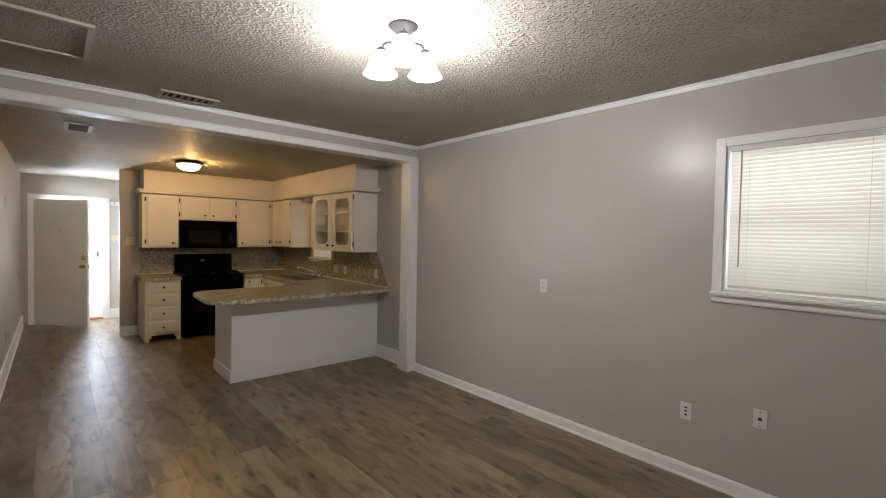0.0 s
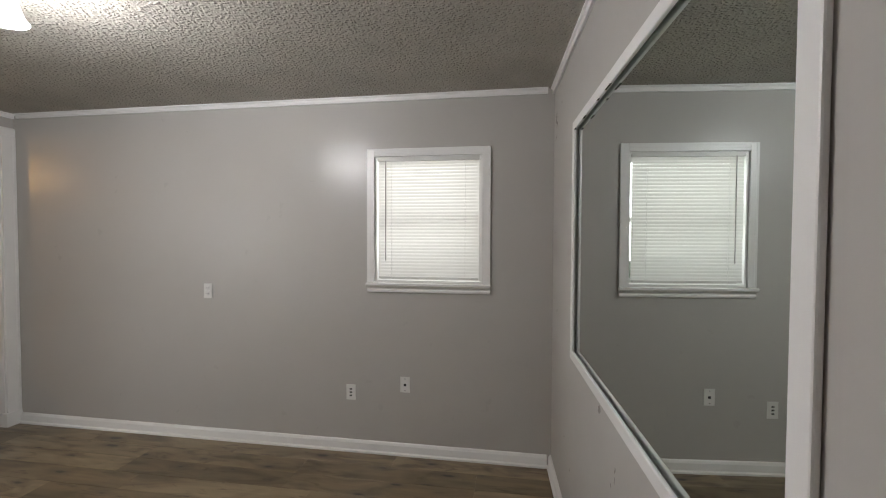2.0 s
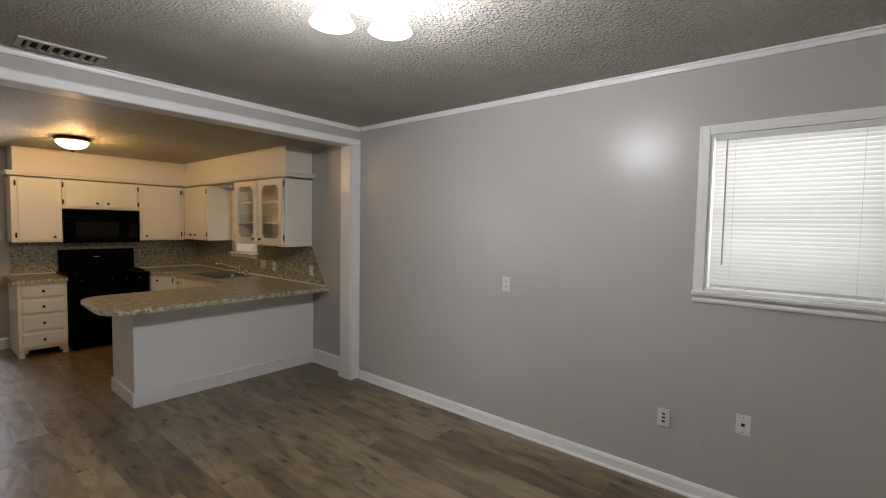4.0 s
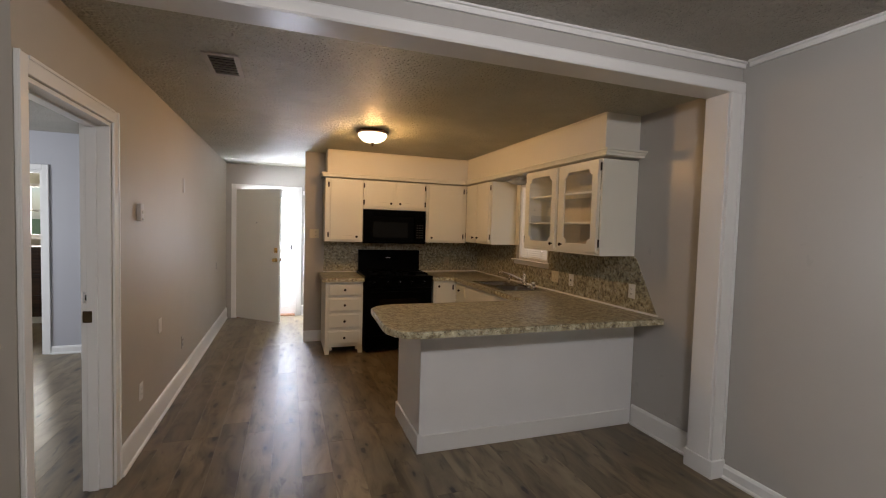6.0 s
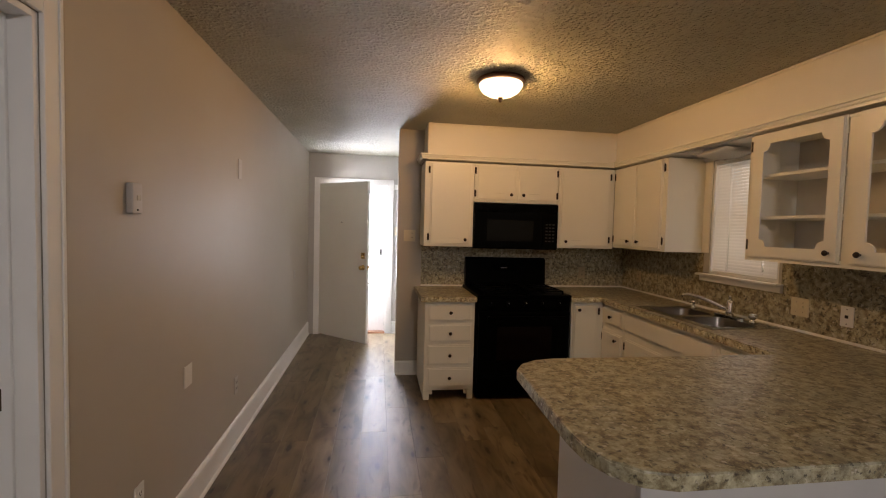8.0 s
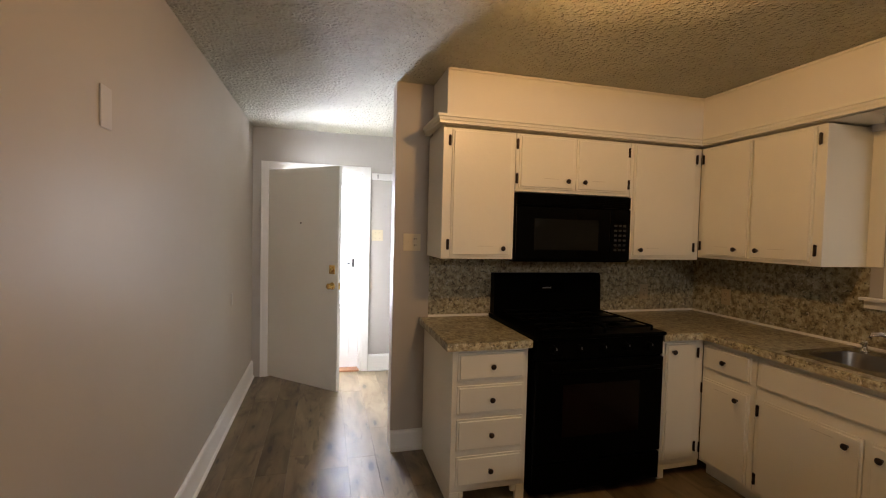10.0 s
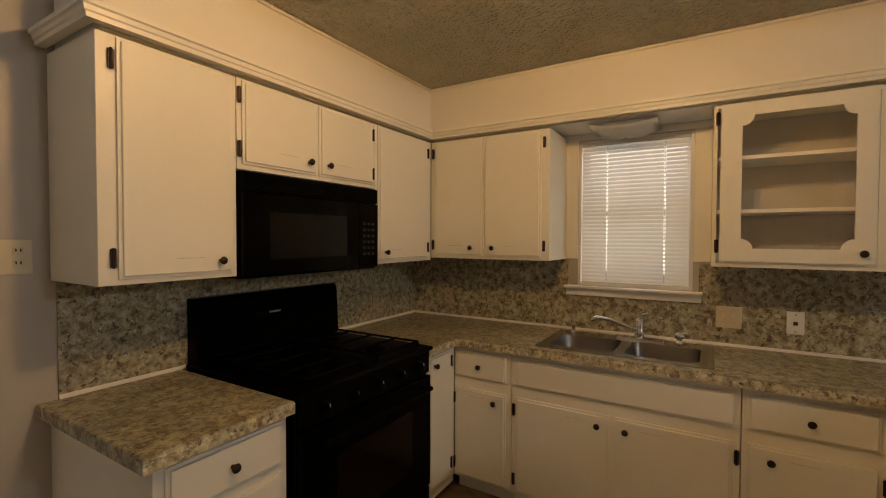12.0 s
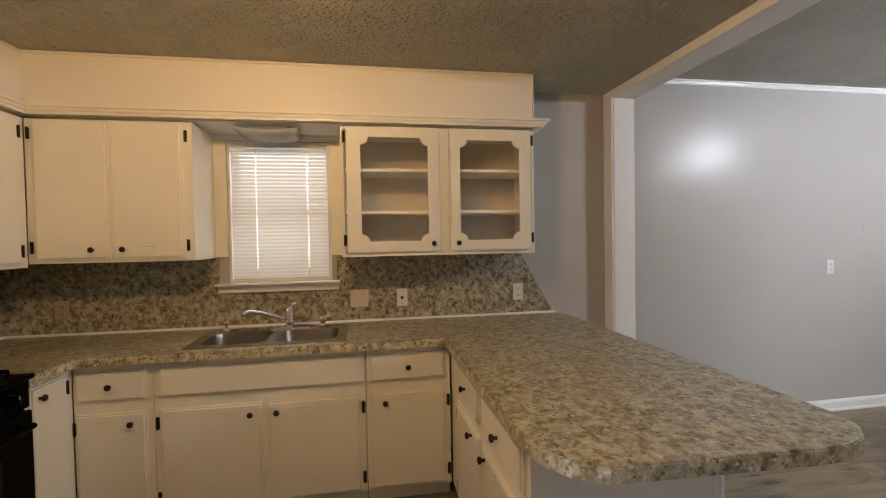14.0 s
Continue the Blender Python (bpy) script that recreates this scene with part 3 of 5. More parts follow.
# storm door beyond it: white frame, glass above, kick panel below
storm = thing("storm_door", (0.515, YD + T - 0.03, 0), "white aluminium storm door with a glass panel", "door")
sx0, sx1, sy0, sy1 = FD[0] + 0.034, FD[1] - 0.034, YD + T - 0.045, YD + T - 0.015
part("door_frame", plate_2d(bmesh.new(), [(sx0, 0.02), (sx1, 0.02), (sx1, 2.05), (sx0, 2.05)], [rounded(sx0 + 0.07, sx1 - 0.07, 0.66, 1.97, 0.01, 2)], lambda u, v, d: (u, d, v), sy0, sy1), M_ALU, storm)
part("kick_panel", nbox(sx0 + 0.09, sx1 - 0.09, sy0 - 0.008, sy0 - 0.001, 0.12, 0.58, 0.004), M_ALU, storm)
pane = part("pane", nbox(sx0 + 0.065, sx1 - 0.065, sy0 + 0.012, sy0 + 0.016, 0.655, 1.975), M_GLASS, storm)
pane.visible_shadow = False
part("closer", lathe(bmesh.new(), [(0.016, 0), (0.016, 0.5)], (0, 0, 0), 10), M_ALU, storm).matrix_basis = Matrix.Translation((0.05, -0.05, 0.70)) @ pose(0, 0, 0, 0, 90, 0)
hb = nbox(sx1 - 0.075, sx1 - 0.045, sy0 - 0.012, sy0 - 0.001, 1.10, 1.19, 0.002)
tube(hb, [(sx1 - 0.06, sy0 - 0.01, 1.145), (sx1 - 0.06, sy0 - 0.05, 1.145), (sx1 - 0.13, sy0 - 0.055, 1.14)], 0.008, 8)
part("lever", hb, M_SLOT, storm)

# bathroom door
bdoor, put_bd = door_leaf("bathroom_door", (-2.255, BY1 + 0.115, 0), 0.60, 2.03, 86.0, "off-white flush bathroom door standing open", M_BRASS, 1, 0.035)
for z in (0.28, 1.80):
    part("hinge", put_bd(nbox(-0.022, 0.04, -0.022, -0.0175, z, z + 0.09, 0.001)), M_BRONZE, bdoor)

# bathroom: window and dark vanity wall under it
bw = thing("window_3", (-2.62, 10.45, 1.25), "white bathroom window full of daylight", "window", "", "structure")
part("window_frame", plate_2d(bmesh.new(), [(-3.08, 1.22), (-2.17, 1.22), (-2.17, 2.05), (-3.08, 2.05)], [[(-3.02, 1.27), (-2.23, 1.27), (-2.23, 1.62), (-3.02, 1.62)], [(-3.02, 1.65), (-2.23, 1.65), (-2.23, 2.0), (-3.02, 2.0)]], lambda u, v, d: (u, d, v), 10.43, 10.47), M_TRIM, bw)
part("window_sill", nbox(-3.12, -2.13, 10.39, 10.445, 1.19, 1.218, 0.004), M_TRIM, bw)
for u in (-2.9, -2.76, -2.62, -2.48, -2.34):
    part("muntin", nbox(u - 0.006, u + 0.006, 10.44, 10.452, 1.271, 1.999), M_TRIM, bw)
van = thing("vanity_cabinet", (-2.62, 10.1, 0), "dark stained wooden bathroom cabinet with drawers", "cabinet")
part("body", nbox(-3.38, -1.85, 9.82, 10.44, 0.10, 1.08, 0.004), M_DARKWOOD, van)
part("plinth", nbox(-3.36, -1.87, 9.86, 10.42, 0.0, 0.099), M_TRIM, van)
part("top", nbox(-3.39, -1.83, 9.80, 10.445, 1.081, 1.11, 0.004), M_DARKWOOD, van)
for z in (0.16, 0.46, 0.76):
    for u in (-3.33, -2.82, -2.31):
        part("drawer_front", nbox(u, u + 0.46, 9.802, 9.819, z, z + 0.25, 0.005), M_DARKWOOD, van)
hung = thing("hand_towel", (-2.30, 9.79, 0.95), "white hand towel hung on the cabinet", "towel")
part("cloth", nbox(-2.36, -2.20, 9.772, 9.80, 0.93, 1.04, 0.008), M_PLATE, hung)


def window(name, face, win, label, deep, casing_w, apron):
    """Sash window in its opening, with moulded casing, stool and apron."""
    u0, u1, v0, v1 = win
    t = thing(name, at_face(face, (u0 + u1) / 2, v0, 0), label, "window", "", "structure")
    e = 0.001
    fr = 0.016
    for a, b, c, d in ((u0 + e, u0 + fr, v0 + e, v1 - e), (u1 - fr, u1 - e, v0 + e, v1 - e), (u0 + fr, u1 - fr, v1 - fr, v1 - e), (u0 + fr, u1 - fr, v0 + e, v0 + fr)):
        part("window_frame", fbox(bmesh.new(), face, a, b, c, d, -deep + 0.002, -0.002), M_TRIM, t)
    mid = (v0 + v1) / 2
    sash = bmesh.new()
    for c, d, q in ((v0 + fr, mid + 0.018, -0.085), (mid - 0.018, v1 - fr, -0.115)):
        plate_2d(sash, [(u0 + fr, c), (u1 - fr, c), (u1 - fr, d), (u0 + fr, d)], [[(u0 + fr + 0.024, c + 0.035), (u1 - fr - 0.024, c + 0.035), (u1 - fr - 0.024, d - 0.035), (u0 + fr + 0.024, d - 0.035)]], lambda u, v, w: at_face(face, u, v, w), q - 0.028, q)
    part("sash", sash, M_TRIM, t)
    for c, d, q in ((v0 + fr + 0.03, mid - 0.012, -0.1), (mid + 0.012, v1 - fr - 0.03, -0.13)):
        p = part("pane", fbox(bmesh.new(), face, u0 + fr + 0.02, u1 - fr - 0.02, c, d, q, q + 0.004), M_GLASS, t)
        p.visible_shadow = False
    if casing_w:
        w = casing_w
        for a, b, c, d in ((u0 - w, u0, v0, v1 + w), (u1, u1 + w, v0, v1 + w), (u0, u1, v1, v1 + w)):
            bm = bmesh.new()
            fbox(bm, face, a, b, c, d, 0.0015, 0.014, 0.003)
            if b - a < 0.2:
                for o in ((a, a + 0.016),) if a < u0 else ((b - 0.016, b),):
                    fbox(bm, face, o[0], o[1], c, d, 0.013, 0.0165, 0.0015)
            else:
                for o in ((d - 0.016, d), (d - 0.036, d - 0.03)):
                    fbox(bm, face, a, b, o[0], o[1], 0.013, 0.0165, 0.0015)
            part("casing_board", bm, M_TRIM, t)
    return t


w1 = window("window_1", E, WIN, "white sash window with moulded casing, blind lowered", T, 0.055, True)
bm = fbox(bmesh.new(), E, WIN[0] - 0.058, WIN[1] + 0.058, WIN[2] - 0.022, WIN[2] - 0.001, 0.0015, 0.045, 0.004)
part("window_sill", bm, M_TRIM, w1)
part("apron", profile_run(bmesh.new(), E, WIN[0] - 0.055, WIN[1] + 0.055, [(0.0015, 1.20), (0.012, 1.20), (0.016, 1.207), (0.016, 1.218), (0.011, 1.222), (0.011, 1.232), (0.018, 1.238), (0.018, 1.247), (0.0015, 1.247)]), M_TRIM, w1)
w2 = window("window_2", E, KWIN, "small white sash window over the sink, blind lowered", T, 0.0, False)
part("window_sill", fbox(bmesh.new(), E, KWIN[0] - 0.05, KWIN[1] + 0.07, KWIN[2] - 0.016, KWIN[2] - 0.001, 0.009, 0.07, 0.004), M_TRIM, w2)
part("apron", fbox(bmesh.new(), E, KWIN[0] - 0.045, KWIN[1] + 0.065, KWIN[2] - 0.062, KWIN[2] - 0.017, 0.0085, 0.03, 0.003), M_TRIM, w2)
# small white panel boards beside the kitchen window, above the splashback
for a, b in ((KWIN[1] + 0.001, 6.79), (5.99, KWIN[0] - 0.001)):
    part("side_board", fbox(bmesh.new(), E, a, b, 1.365, 2.14, 0.001, 0.012, 0.002), M_CAB, w2)
part("head_board", fbox(bmesh.new(), E, KWIN[0] - 0.10, KWIN[1] + 0.09, KWIN[3] + 0.002, 2.139, 0.013, 0.03, 0.002), M_TRIM, w2)


def blind(name, face, u0, u1, v0, v1, d, label, tilt, gaps, holes=(1, 2)):
    """Horizontal slat blind: head rail, curved slats, bottom rail, cords and wand."""
    t = thing(name, at_face(face, (u0 + u1) / 2, v0, d), label, "window blind")
    part("head_rail", fbox(bmesh.new(), face, u0, u1, v1 - 0.03, v1, d - 0.014, d + 0.014, 0.003), M_PLATE, t)
    part("bottom_rail", fbox(bmesh.new(), face, u0 + 0.004, u1 - 0.004, v0, v0 + 0.016, d - 0.011, d + 0.011, 0.004), M_PLATE, t)
    bm = bmesh.new()
    n, wide, half = 5, 0.0305, (u1 - u0) / 2 - 0.003
    cols = [-half] + [q for g in gaps for q in (g - (u1 - u0) / 2 - 0.004, g - (u1 - u0) / 2 + 0.004)] + [half]
    rows = []
    for k in range(n):
        s = (k / (n - 1) - 0.5)
        a = radians(tilt)
        dd, vv = s * wide * math.cos(a), s * wide * math.sin(a) + 0.0045 * (1 - 4 * s * s)
        rows.append([bm.verts.new(Vector(at_face((face[0], 0), q, vv, dd))) for q in cols])
    for r, (a, b) in enumerate(zip(rows, rows[1:])):
        for c in range(len(cols) - 1):
            if not (c % 2 and r in holes):
                bm.faces.new((a[c], a[c + 1], b[c + 1], b[c]))
    me = to_mesh("slat", bm, M_BLIND, True)
    v = v0 + 0.03
    while v < v1 - 0.035:
        piece("slat", me, at_face(face, (u0 + u1) / 2, v, d), t)
        v += 0.0238
    for g in gaps:
        for off in (-0.013, 0.013):
            part("ladder_cord", tube(bmesh.new(), [at_face(face, u0 + g, v0, d + off), at_face(face, u0 + g, v1 - 0.02, d + off)], 0.0009, 5), M_PLATE, t)
    return t


b1 = blind("window_blind", E, WIN[0] + 0.024, WIN[1] - 0.024, 1.30, 2.18, -0.012, "white slatted blind lowered in the living room window", -58, (0.10, 0.64), ())
part("wand", tube(bmesh.new(), [at_face(E, 0.70, 1.43, 0.007), at_face(E, 0.70, 2.15, 0.007)], 0.004, 6), mat("clear_wand", (0.35, 0.34, 0.32), 0.2), b1)
b2 = blind("window_blind", E, KWIN[0] + 0.017, KWIN[1] - 0.017, 1.21, 2.095, -0.02, "white slatted blind lowered in the kitchen window", -56, (0.13, 0.45))


# ---- mirror on the south wall ----
mir = thing("wall_mirror", SKEW @ Vector((1.86, YS, MZ0)), "large wall mirror in a white painted wooden frame", "mirror")
part("mirror_glass", skewed(nbox(MX0 + 0.0305, MX1 - 0.0305, YS - 0.010, YS - 0.006, MZ0 + 0.0305, MZ1 - 0.0305)), M_MIRROR, mir, "slightly green mirror glass")
for a, b, c, d in ((MX0, MX0 + 0.05, MZ0, MZ1), (MX1 - 0.045, MX1, MZ0, MZ1), (MX0 + 0.05, MX1 - 0.045, MZ1 - 0.045, MZ1), (MX0 + 0.05, MX1 - 0.045, MZ0, MZ0 + 0.045)):
    part("frame_board", skewed(fbox(bmesh.new(), S, a, b, c, d, 0.0015, 0.015, 0.004)), M_TRIM, mir)
ck = random.Random(3)
for k in range(4):
    u = MX1 - 0.06 - 0.22 * k - 0.08 * ck.random()
    part("flaked_caulk", skewed(fbox(bmesh.new(), S, u, u + 0.02 + 0.06 * ck.random(), MZ1 - 0.0468, MZ1 - 0.0452, 0.008, 0.0145)), M_SLOT, mir, "dark flaked caulk")


# ---- kitchen cabinets ----
def knob_mesh():
    bm = lathe(bmesh.new(), [(0.007, 0.0), (0.006, 0.012), (0.013, 0.016), (0.0155, 0.022), (0.012, 0.028), (0.004, 0.030)], (0, 0, 0), 14, "-y")
    return to_mesh("knob", bm, M_BRONZE, True)


def hinge_mesh():
    bm = nbox(-0.009, 0.009, -0.004, 0.0, -0.03, 0.03, 0.0015)
    tube(bm, [(0, -0.005, -0.032), (0, -0.005, 0.032)], 0.005, 8)
    return to_mesh("hinge", bm, M_BRONZE)


KNOB, HINGE = knob_mesh(), hinge_mesh()


def put_on(name, mesh, face, u, v, d, parent):
    return piece(name, mesh, at_face(face, u, v, d), parent, TURNS[face[0]])


def slab(bm, face, u0, u1, v0, v1, raised=True):
    """A lipped cabinet front: thin rim with a thicker field."""
    fbox(bm, face, u0, u1, v0, v1, 0.001, 0.010, 0.002)
    fbox(bm, face, u0 + 0.010, u1 - 0.010, v0 + 0.010, v1 - 0.010, 0.0095, 0.019, 0.004)
    return bm


def cab_door(parent, face, u0, u1, v0, v1, knob=None, hinges=None, hv=0.07):
    d = part("door", slab(bmesh.new(), face, u0, u1, v0, v1), M_CAB, parent)
    if knob:
        put_on("knob", KNOB, face, knob[0], knob[1], 0.019, d)
        if u1 - u0 > 0.3:
            o = knob[0] + (-0.16 if knob[0] > (u0 + u1) / 2 else 0.06)
            part("old_pull_scar", fbox(bmesh.new(), face, o, o + 0.10, knob[1] + 0.012, knob[1] + 0.0135, 0.0188, 0.0196), M_VENT, d)
    if hinges is not None:
        for v in (v0 + hv, v1 - hv):
            put_on("hinge", HINGE, face, hinges, v, 0.004, d)
    return d


def drawer(parent, face, u0, u1, v0, v1, knob=True):
    d = part("drawer_front", slab(bmesh.new(), face, u0, u1, v0, v1), M_CAB, parent)
    if knob:
        put_on("knob", KNOB, face, (u0 + u1) / 2, (v0 + v1) / 2, 0.019, d)
    return d


def carcass(name, face, u0, u1, v0, v1, depth, label, group="kitchen cabinets"):
    t = thing(name, at_face(face, (u0 + u1) / 2, v0, -depth / 2), label, "kitchen cabinet", group)
    part("body", fbox(bmesh.new(), face, u0 + 0.0008, u1 - 0.0008, v0, v1, -depth, 0, 0.002), M_CAB, t)
    return t


UF = ("-y", 7.60)       # front plane of the upper cabinets on the end wall
UE = ("-x", 3.155)      # front plane of the upper cabinets on the east wall
UD, UDE = YK - 7.60 - 0.002, XE - 3.155 - 0.002
ZT = 2.14
a = carcass("upper_cabinet", UF, 1.268, 1.735, 1.338, ZT - 0.014, UD, "cream painted upper cabinet with a single door")
cab_door(a, UF, 1.322, 1.712, 1.355, 2.118, (1.655, 1.405), 1.308)
b = carcass("upper_cabinet", UF, 1.737, 2.572, 1.765, ZT - 0.014, UD, "short cream painted cabinet over the microwave, two doors")
cab_door(b, UF, 1.757, 2.143, 1.785, 2.118, (2.09, 1.84), 1.746, 0.06)
cab_door(b, UF, 2.160, 2.548, 1.785, 2.118, (2.21, 1.84), 2.559, 0.06)
c = carcass("upper_cabinet", UF, 2.574, 3.154, 1.345, ZT - 0.014, UD, "cream painted upper cabinet beside the corner")
cab_door(c, UF, 2.595, 3.095, 1.362, 2.118, (2.65, 1.41), 3.112)
d = carcass("upper_cabinet", UE, 6.785, 7.598, 1.362, ZT - 0.014, UDE, "cream painted upper cabinet with two plain doors")
cab_door(d, UE, 7.205, 7.56, 1.378, 2.118, (7.285, 1.432), 7.578)
cab_door(d, UE, 6.835, 7.195, 1.378, 2.118, (7.135, 1.432), 6.818)

# glass-fronted cabinet: open box with shelves
g = thing("glass_cabinet", (3.33, 5.395, 1.36), "cream painted glass-fronted cabinet with two empty shelves", "kitchen cabinet", "kitchen cabinets")
GY0, GY1, GZ0 = 4.80, 5.988, 1.36
for nm, bmx in (("side_panel", nbox(3.155, XE - 0.002, GY0, GY0 + 0.018, GZ0, ZT - 0.014, 0.001)), ("side_panel", nbox(3.155, XE - 0.002, GY1 - 0.018, GY1, GZ0, ZT - 0.014, 0.001)), ("bottom_panel", nbox(3.155, XE - 0.002, GY0 + 0.018, GY1 - 0.018, GZ0, GZ0 + 0.018)), ("top_panel", nbox(3.155, XE - 0.002, GY0 + 0.018, GY1 - 0.018, ZT - 0.03, ZT - 0.014)), ("divider", nbox(3.157, 3.175, 5.345, 5.400, GZ0 + 0.018, ZT - 0.031))):
    part(nm, bmx, M_CAB, g)
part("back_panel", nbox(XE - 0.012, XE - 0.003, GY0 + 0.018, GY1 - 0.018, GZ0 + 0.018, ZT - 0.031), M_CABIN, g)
for z in (1.615, 1.868):
    part("shelf", nbox(3.185, XE - 0.013, GY0 + 0.019, GY1 - 0.019, z, z + 0.018, 0.002), M_CAB, g)


def scooped(u0, u1, v0, v1, r, n=6):
    """Rectangle whose corners are scooped out by small arcs, with short straight nicks."""
    out, k = [], r * 0.28
    for cu, cv, su, sv, flip in ((u0, v0, 1, 1, False), (u1, v0, -1, 1, True), (u1, v1, -1, -1, False), (u0, v1, 1, -1, True)):
        arc = [(cu + su * r * math.cos(radians(90 - 90 * i / n)), cv + sv * r * math.sin(radians(90 - 90 * i / n))) for i in range(n + 1)]
        arc = [(cu, cv + sv * (r + k))] + [(p, q) for p, q in arc] + [(cu + su * (r + k), cv)]
        out += list(reversed(arc)) if flip else arc
    return out


def glass_door(parent, face, u0, u1, v0, v1, hole, knob, hinge):
    dr = part("door", plate_2d(bmesh.new(), [(u0, v0), (u1, v0), (u1, v1), (u0, v1)], [scooped(*hole, 0.045)], lambda u, v, w: at_face(face, u, v, w), 0.010, 0.020), M_CAB, parent)
    part("door_rim", plate_2d(bmesh.new(), [(u0 - 0.008, v0 - 0.008), (u1 + 0.008, v0 - 0.008), (u1 + 0.008, v1 + 0.008), (u0 - 0.008, v1 + 0.008)], [[(hole[0] - 0.012, hole[2] - 0.012), (hole[1] + 0.012, hole[2] - 0.012), (hole[1] + 0.012, hole[3] + 0.012), (hole[0] - 0.012, hole[3] + 0.012)]], lambda u, v, w: at_face(face, u, v, w), 0.001, 0.0105), M_CAB, dr)
    p = part("pane", fbox(bmesh.new(), face, hole[0] - 0.01, hole[1] + 0.01, hole[2] - 0.01, hole[3] + 0.01, 0.004, 0.007), M_GLASS, dr)
    p.visible_shadow = False
    put_on("knob", KNOB, face, knob[0], knob[1], 0.02, dr)
    for v in (v0 + 0.07, v1 - 0.055):
        put_on("hinge", HINGE, face, hinge, v, 0.004, dr)


glass_door(g, UE, 5.412, 5.948, 1.388, 2.118, (5.475, 5.872, 1.448, 2.062), (5.448, 1.432), 5.968)
glass_door(g, UE, 4.832, 5.335, 1.388, 2.118, (4.902, 5.278, 1.448, 2.055), (5.295, 1.432), 4.815)

# soffit with its crown rail over all upper cabinets
sof = thing("soffit", (2.4, 7.7, ZT), "cream painted soffit above the kitchen cabinets", "soffit", "", "structure")
part("soffit_north", nbox(1.292, XE - 0.002, 7.612, YK - 0.002, ZT + 0.001, ZK - 0.002), M_SOFFIT, sof)
part("soffit_east", nbox(3.165, XE - 0.002, 4.80, 7.611, ZT + 0.001, ZK - 0.002), M_SOFFIT, sof)
PROF = [(0.0, ZT + 0.003), (0.030, ZT + 0.003), (0.031, ZT + 0.018), (0.036, ZT + 0.022), (0.038, ZT + 0.036), (0.046, ZT + 0.040), (0.046, ZT + 0.054), (0.0, ZT + 0.054)]


def mitred(stations):
    """The crown profile swept through stations, each a function of (d, v) that gives a place."""
    bm = bmesh.new()
    rows = [[bm.verts.new(f(d, v)) for d, v in PROF] for f in stations]
    n = len(PROF)
    for a, b in zip(rows, rows[1:]):
        for k in range(n):
            bm.faces.new((a[k], a[(k + 1) % n], b[(k + 1) % n], b[k]))
    bm.faces.new(rows[0])
    bm.faces.new(rows[-1])
    return bm


part("crown_rail", mitred([lambda d, v: (1.267 - d, YK - 0.003, v), lambda d, v: (1.267 - d, 7.60 - d, v), lambda d, v: (3.154 - d, 7.60 - d, v)]), M_CAB, sof)
part("crown_rail", mitred([lambda d, v: (3.155 - d, 7.599 - d, v), lambda d, v: (3.155 - d, 4.7985 - 2 * d, v), lambda d, v: (XE - 0.003, 4.7985 - 2 * d, v)]), M_CAB, sof)
part("corner_bead", nbox(3.160, 3.172, 4.792, 4.799, ZT + 0.055, ZK - 0.003, 0.001), M_CAB, sof)
for f, u0, u1 in ((("-y", 7.6115), 1.293, 3.16), (("-x", 3.1645), 4.80, 7.60)):
    part("cove_bead", fbox(bmesh.new(), f, u0, u1, ZK - 0.018, ZK - 0.003, 0.0005, 0.010, 0.003), M_SOFFIT, sof)

# base cabinets
CT = 0.870
BE = ("-x", 2.915)
KB = ("-y", 7.275)
dr = carcass("drawer_cabinet", KB, 1.262, 1.705, 0.085, 0.870, YK - 7.277, "cream painted base cabinet with four drawers")
for v0, v1 in ((0.700, 0.852), (0.515, 0.672), (0.312, 0.488), (0.118, 0.284)):
    drawer(dr, KB, 1.292, 1.678, v0, v1)
for u in (1.262, 1.652):
    bmf = bmesh.new()
    fbox(bmf, KB, u, u + 0.052, 0.0, 0.084, -0.03, 0.0, 0.002)
    fbox(bmf, KB, u + (0.052 if u < 1.5 else -0.03), u + (0.082 if u < 1.5 else 0.0), 0.045, 0.084, -0.03, -0.002, 0.008)
    part("foot", bmf, M_CAB, dr)
part("side_skirt", nbox(1.2635, 1.282, 7.31, YK - 0.004, 0.0, 0.084), M_CAB, dr)

co = carcass("base_cabinet", KB, 2.60, 2.913, 0.09, CT, YK - 7.277, "cream painted narrow corner base cabinet")
cab_door(co, KB, 2.622, 2.850, 0.115, 0.852, (2.665, 0.80), 2.868)
part("scalloped_foot", fbox(fbox(bmesh.new(), KB, 2.60, 2.65, 0.0, 0.089, -0.03, 0.0, 0.002), KB, 2.65, 2.912, 0.05, 0.089, -0.03, -0.002, 0.008), M_CAB, co)
units = (("base_cabinet", 6.915, 7.274, "cream painted base cabinet with a drawer and door"), ("sink_cabinet", 5.868, 6.913, "cream painted sink cabinet with two doors"), ("base_cabinet", 5.402, 5.866, "cream painted base cabinet with a drawer and door"))
made = []
for nm, y0, y1, lab in units:
    top = CT if nm != "sink_cabinet" else 0.70
    t = carcass(nm, BE, y0, y1, 0.09, top, XE - 2.917, lab)
    if nm == "sink_cabinet":
        part("face_rail", fbox(bmesh.new(), BE, y0 + 0.001, y1 - 0.001, 0.7005, CT, -0.02, 0.0), M_CAB, t)
    part("toe_board", fbox(bmesh.new(), BE, y0 + 0.001, y1 - 0.001, 0.0, 0.089, -0.08, -0.062), M_CAB, t)
    made.append(t)
drawer(made[0], BE, 6.945, 7.262, 0.688, 0.836)
cab_door(made[0], BE, 6.945, 7.262, 0.105, 0.628, (7.01, 0.572), 7.270)
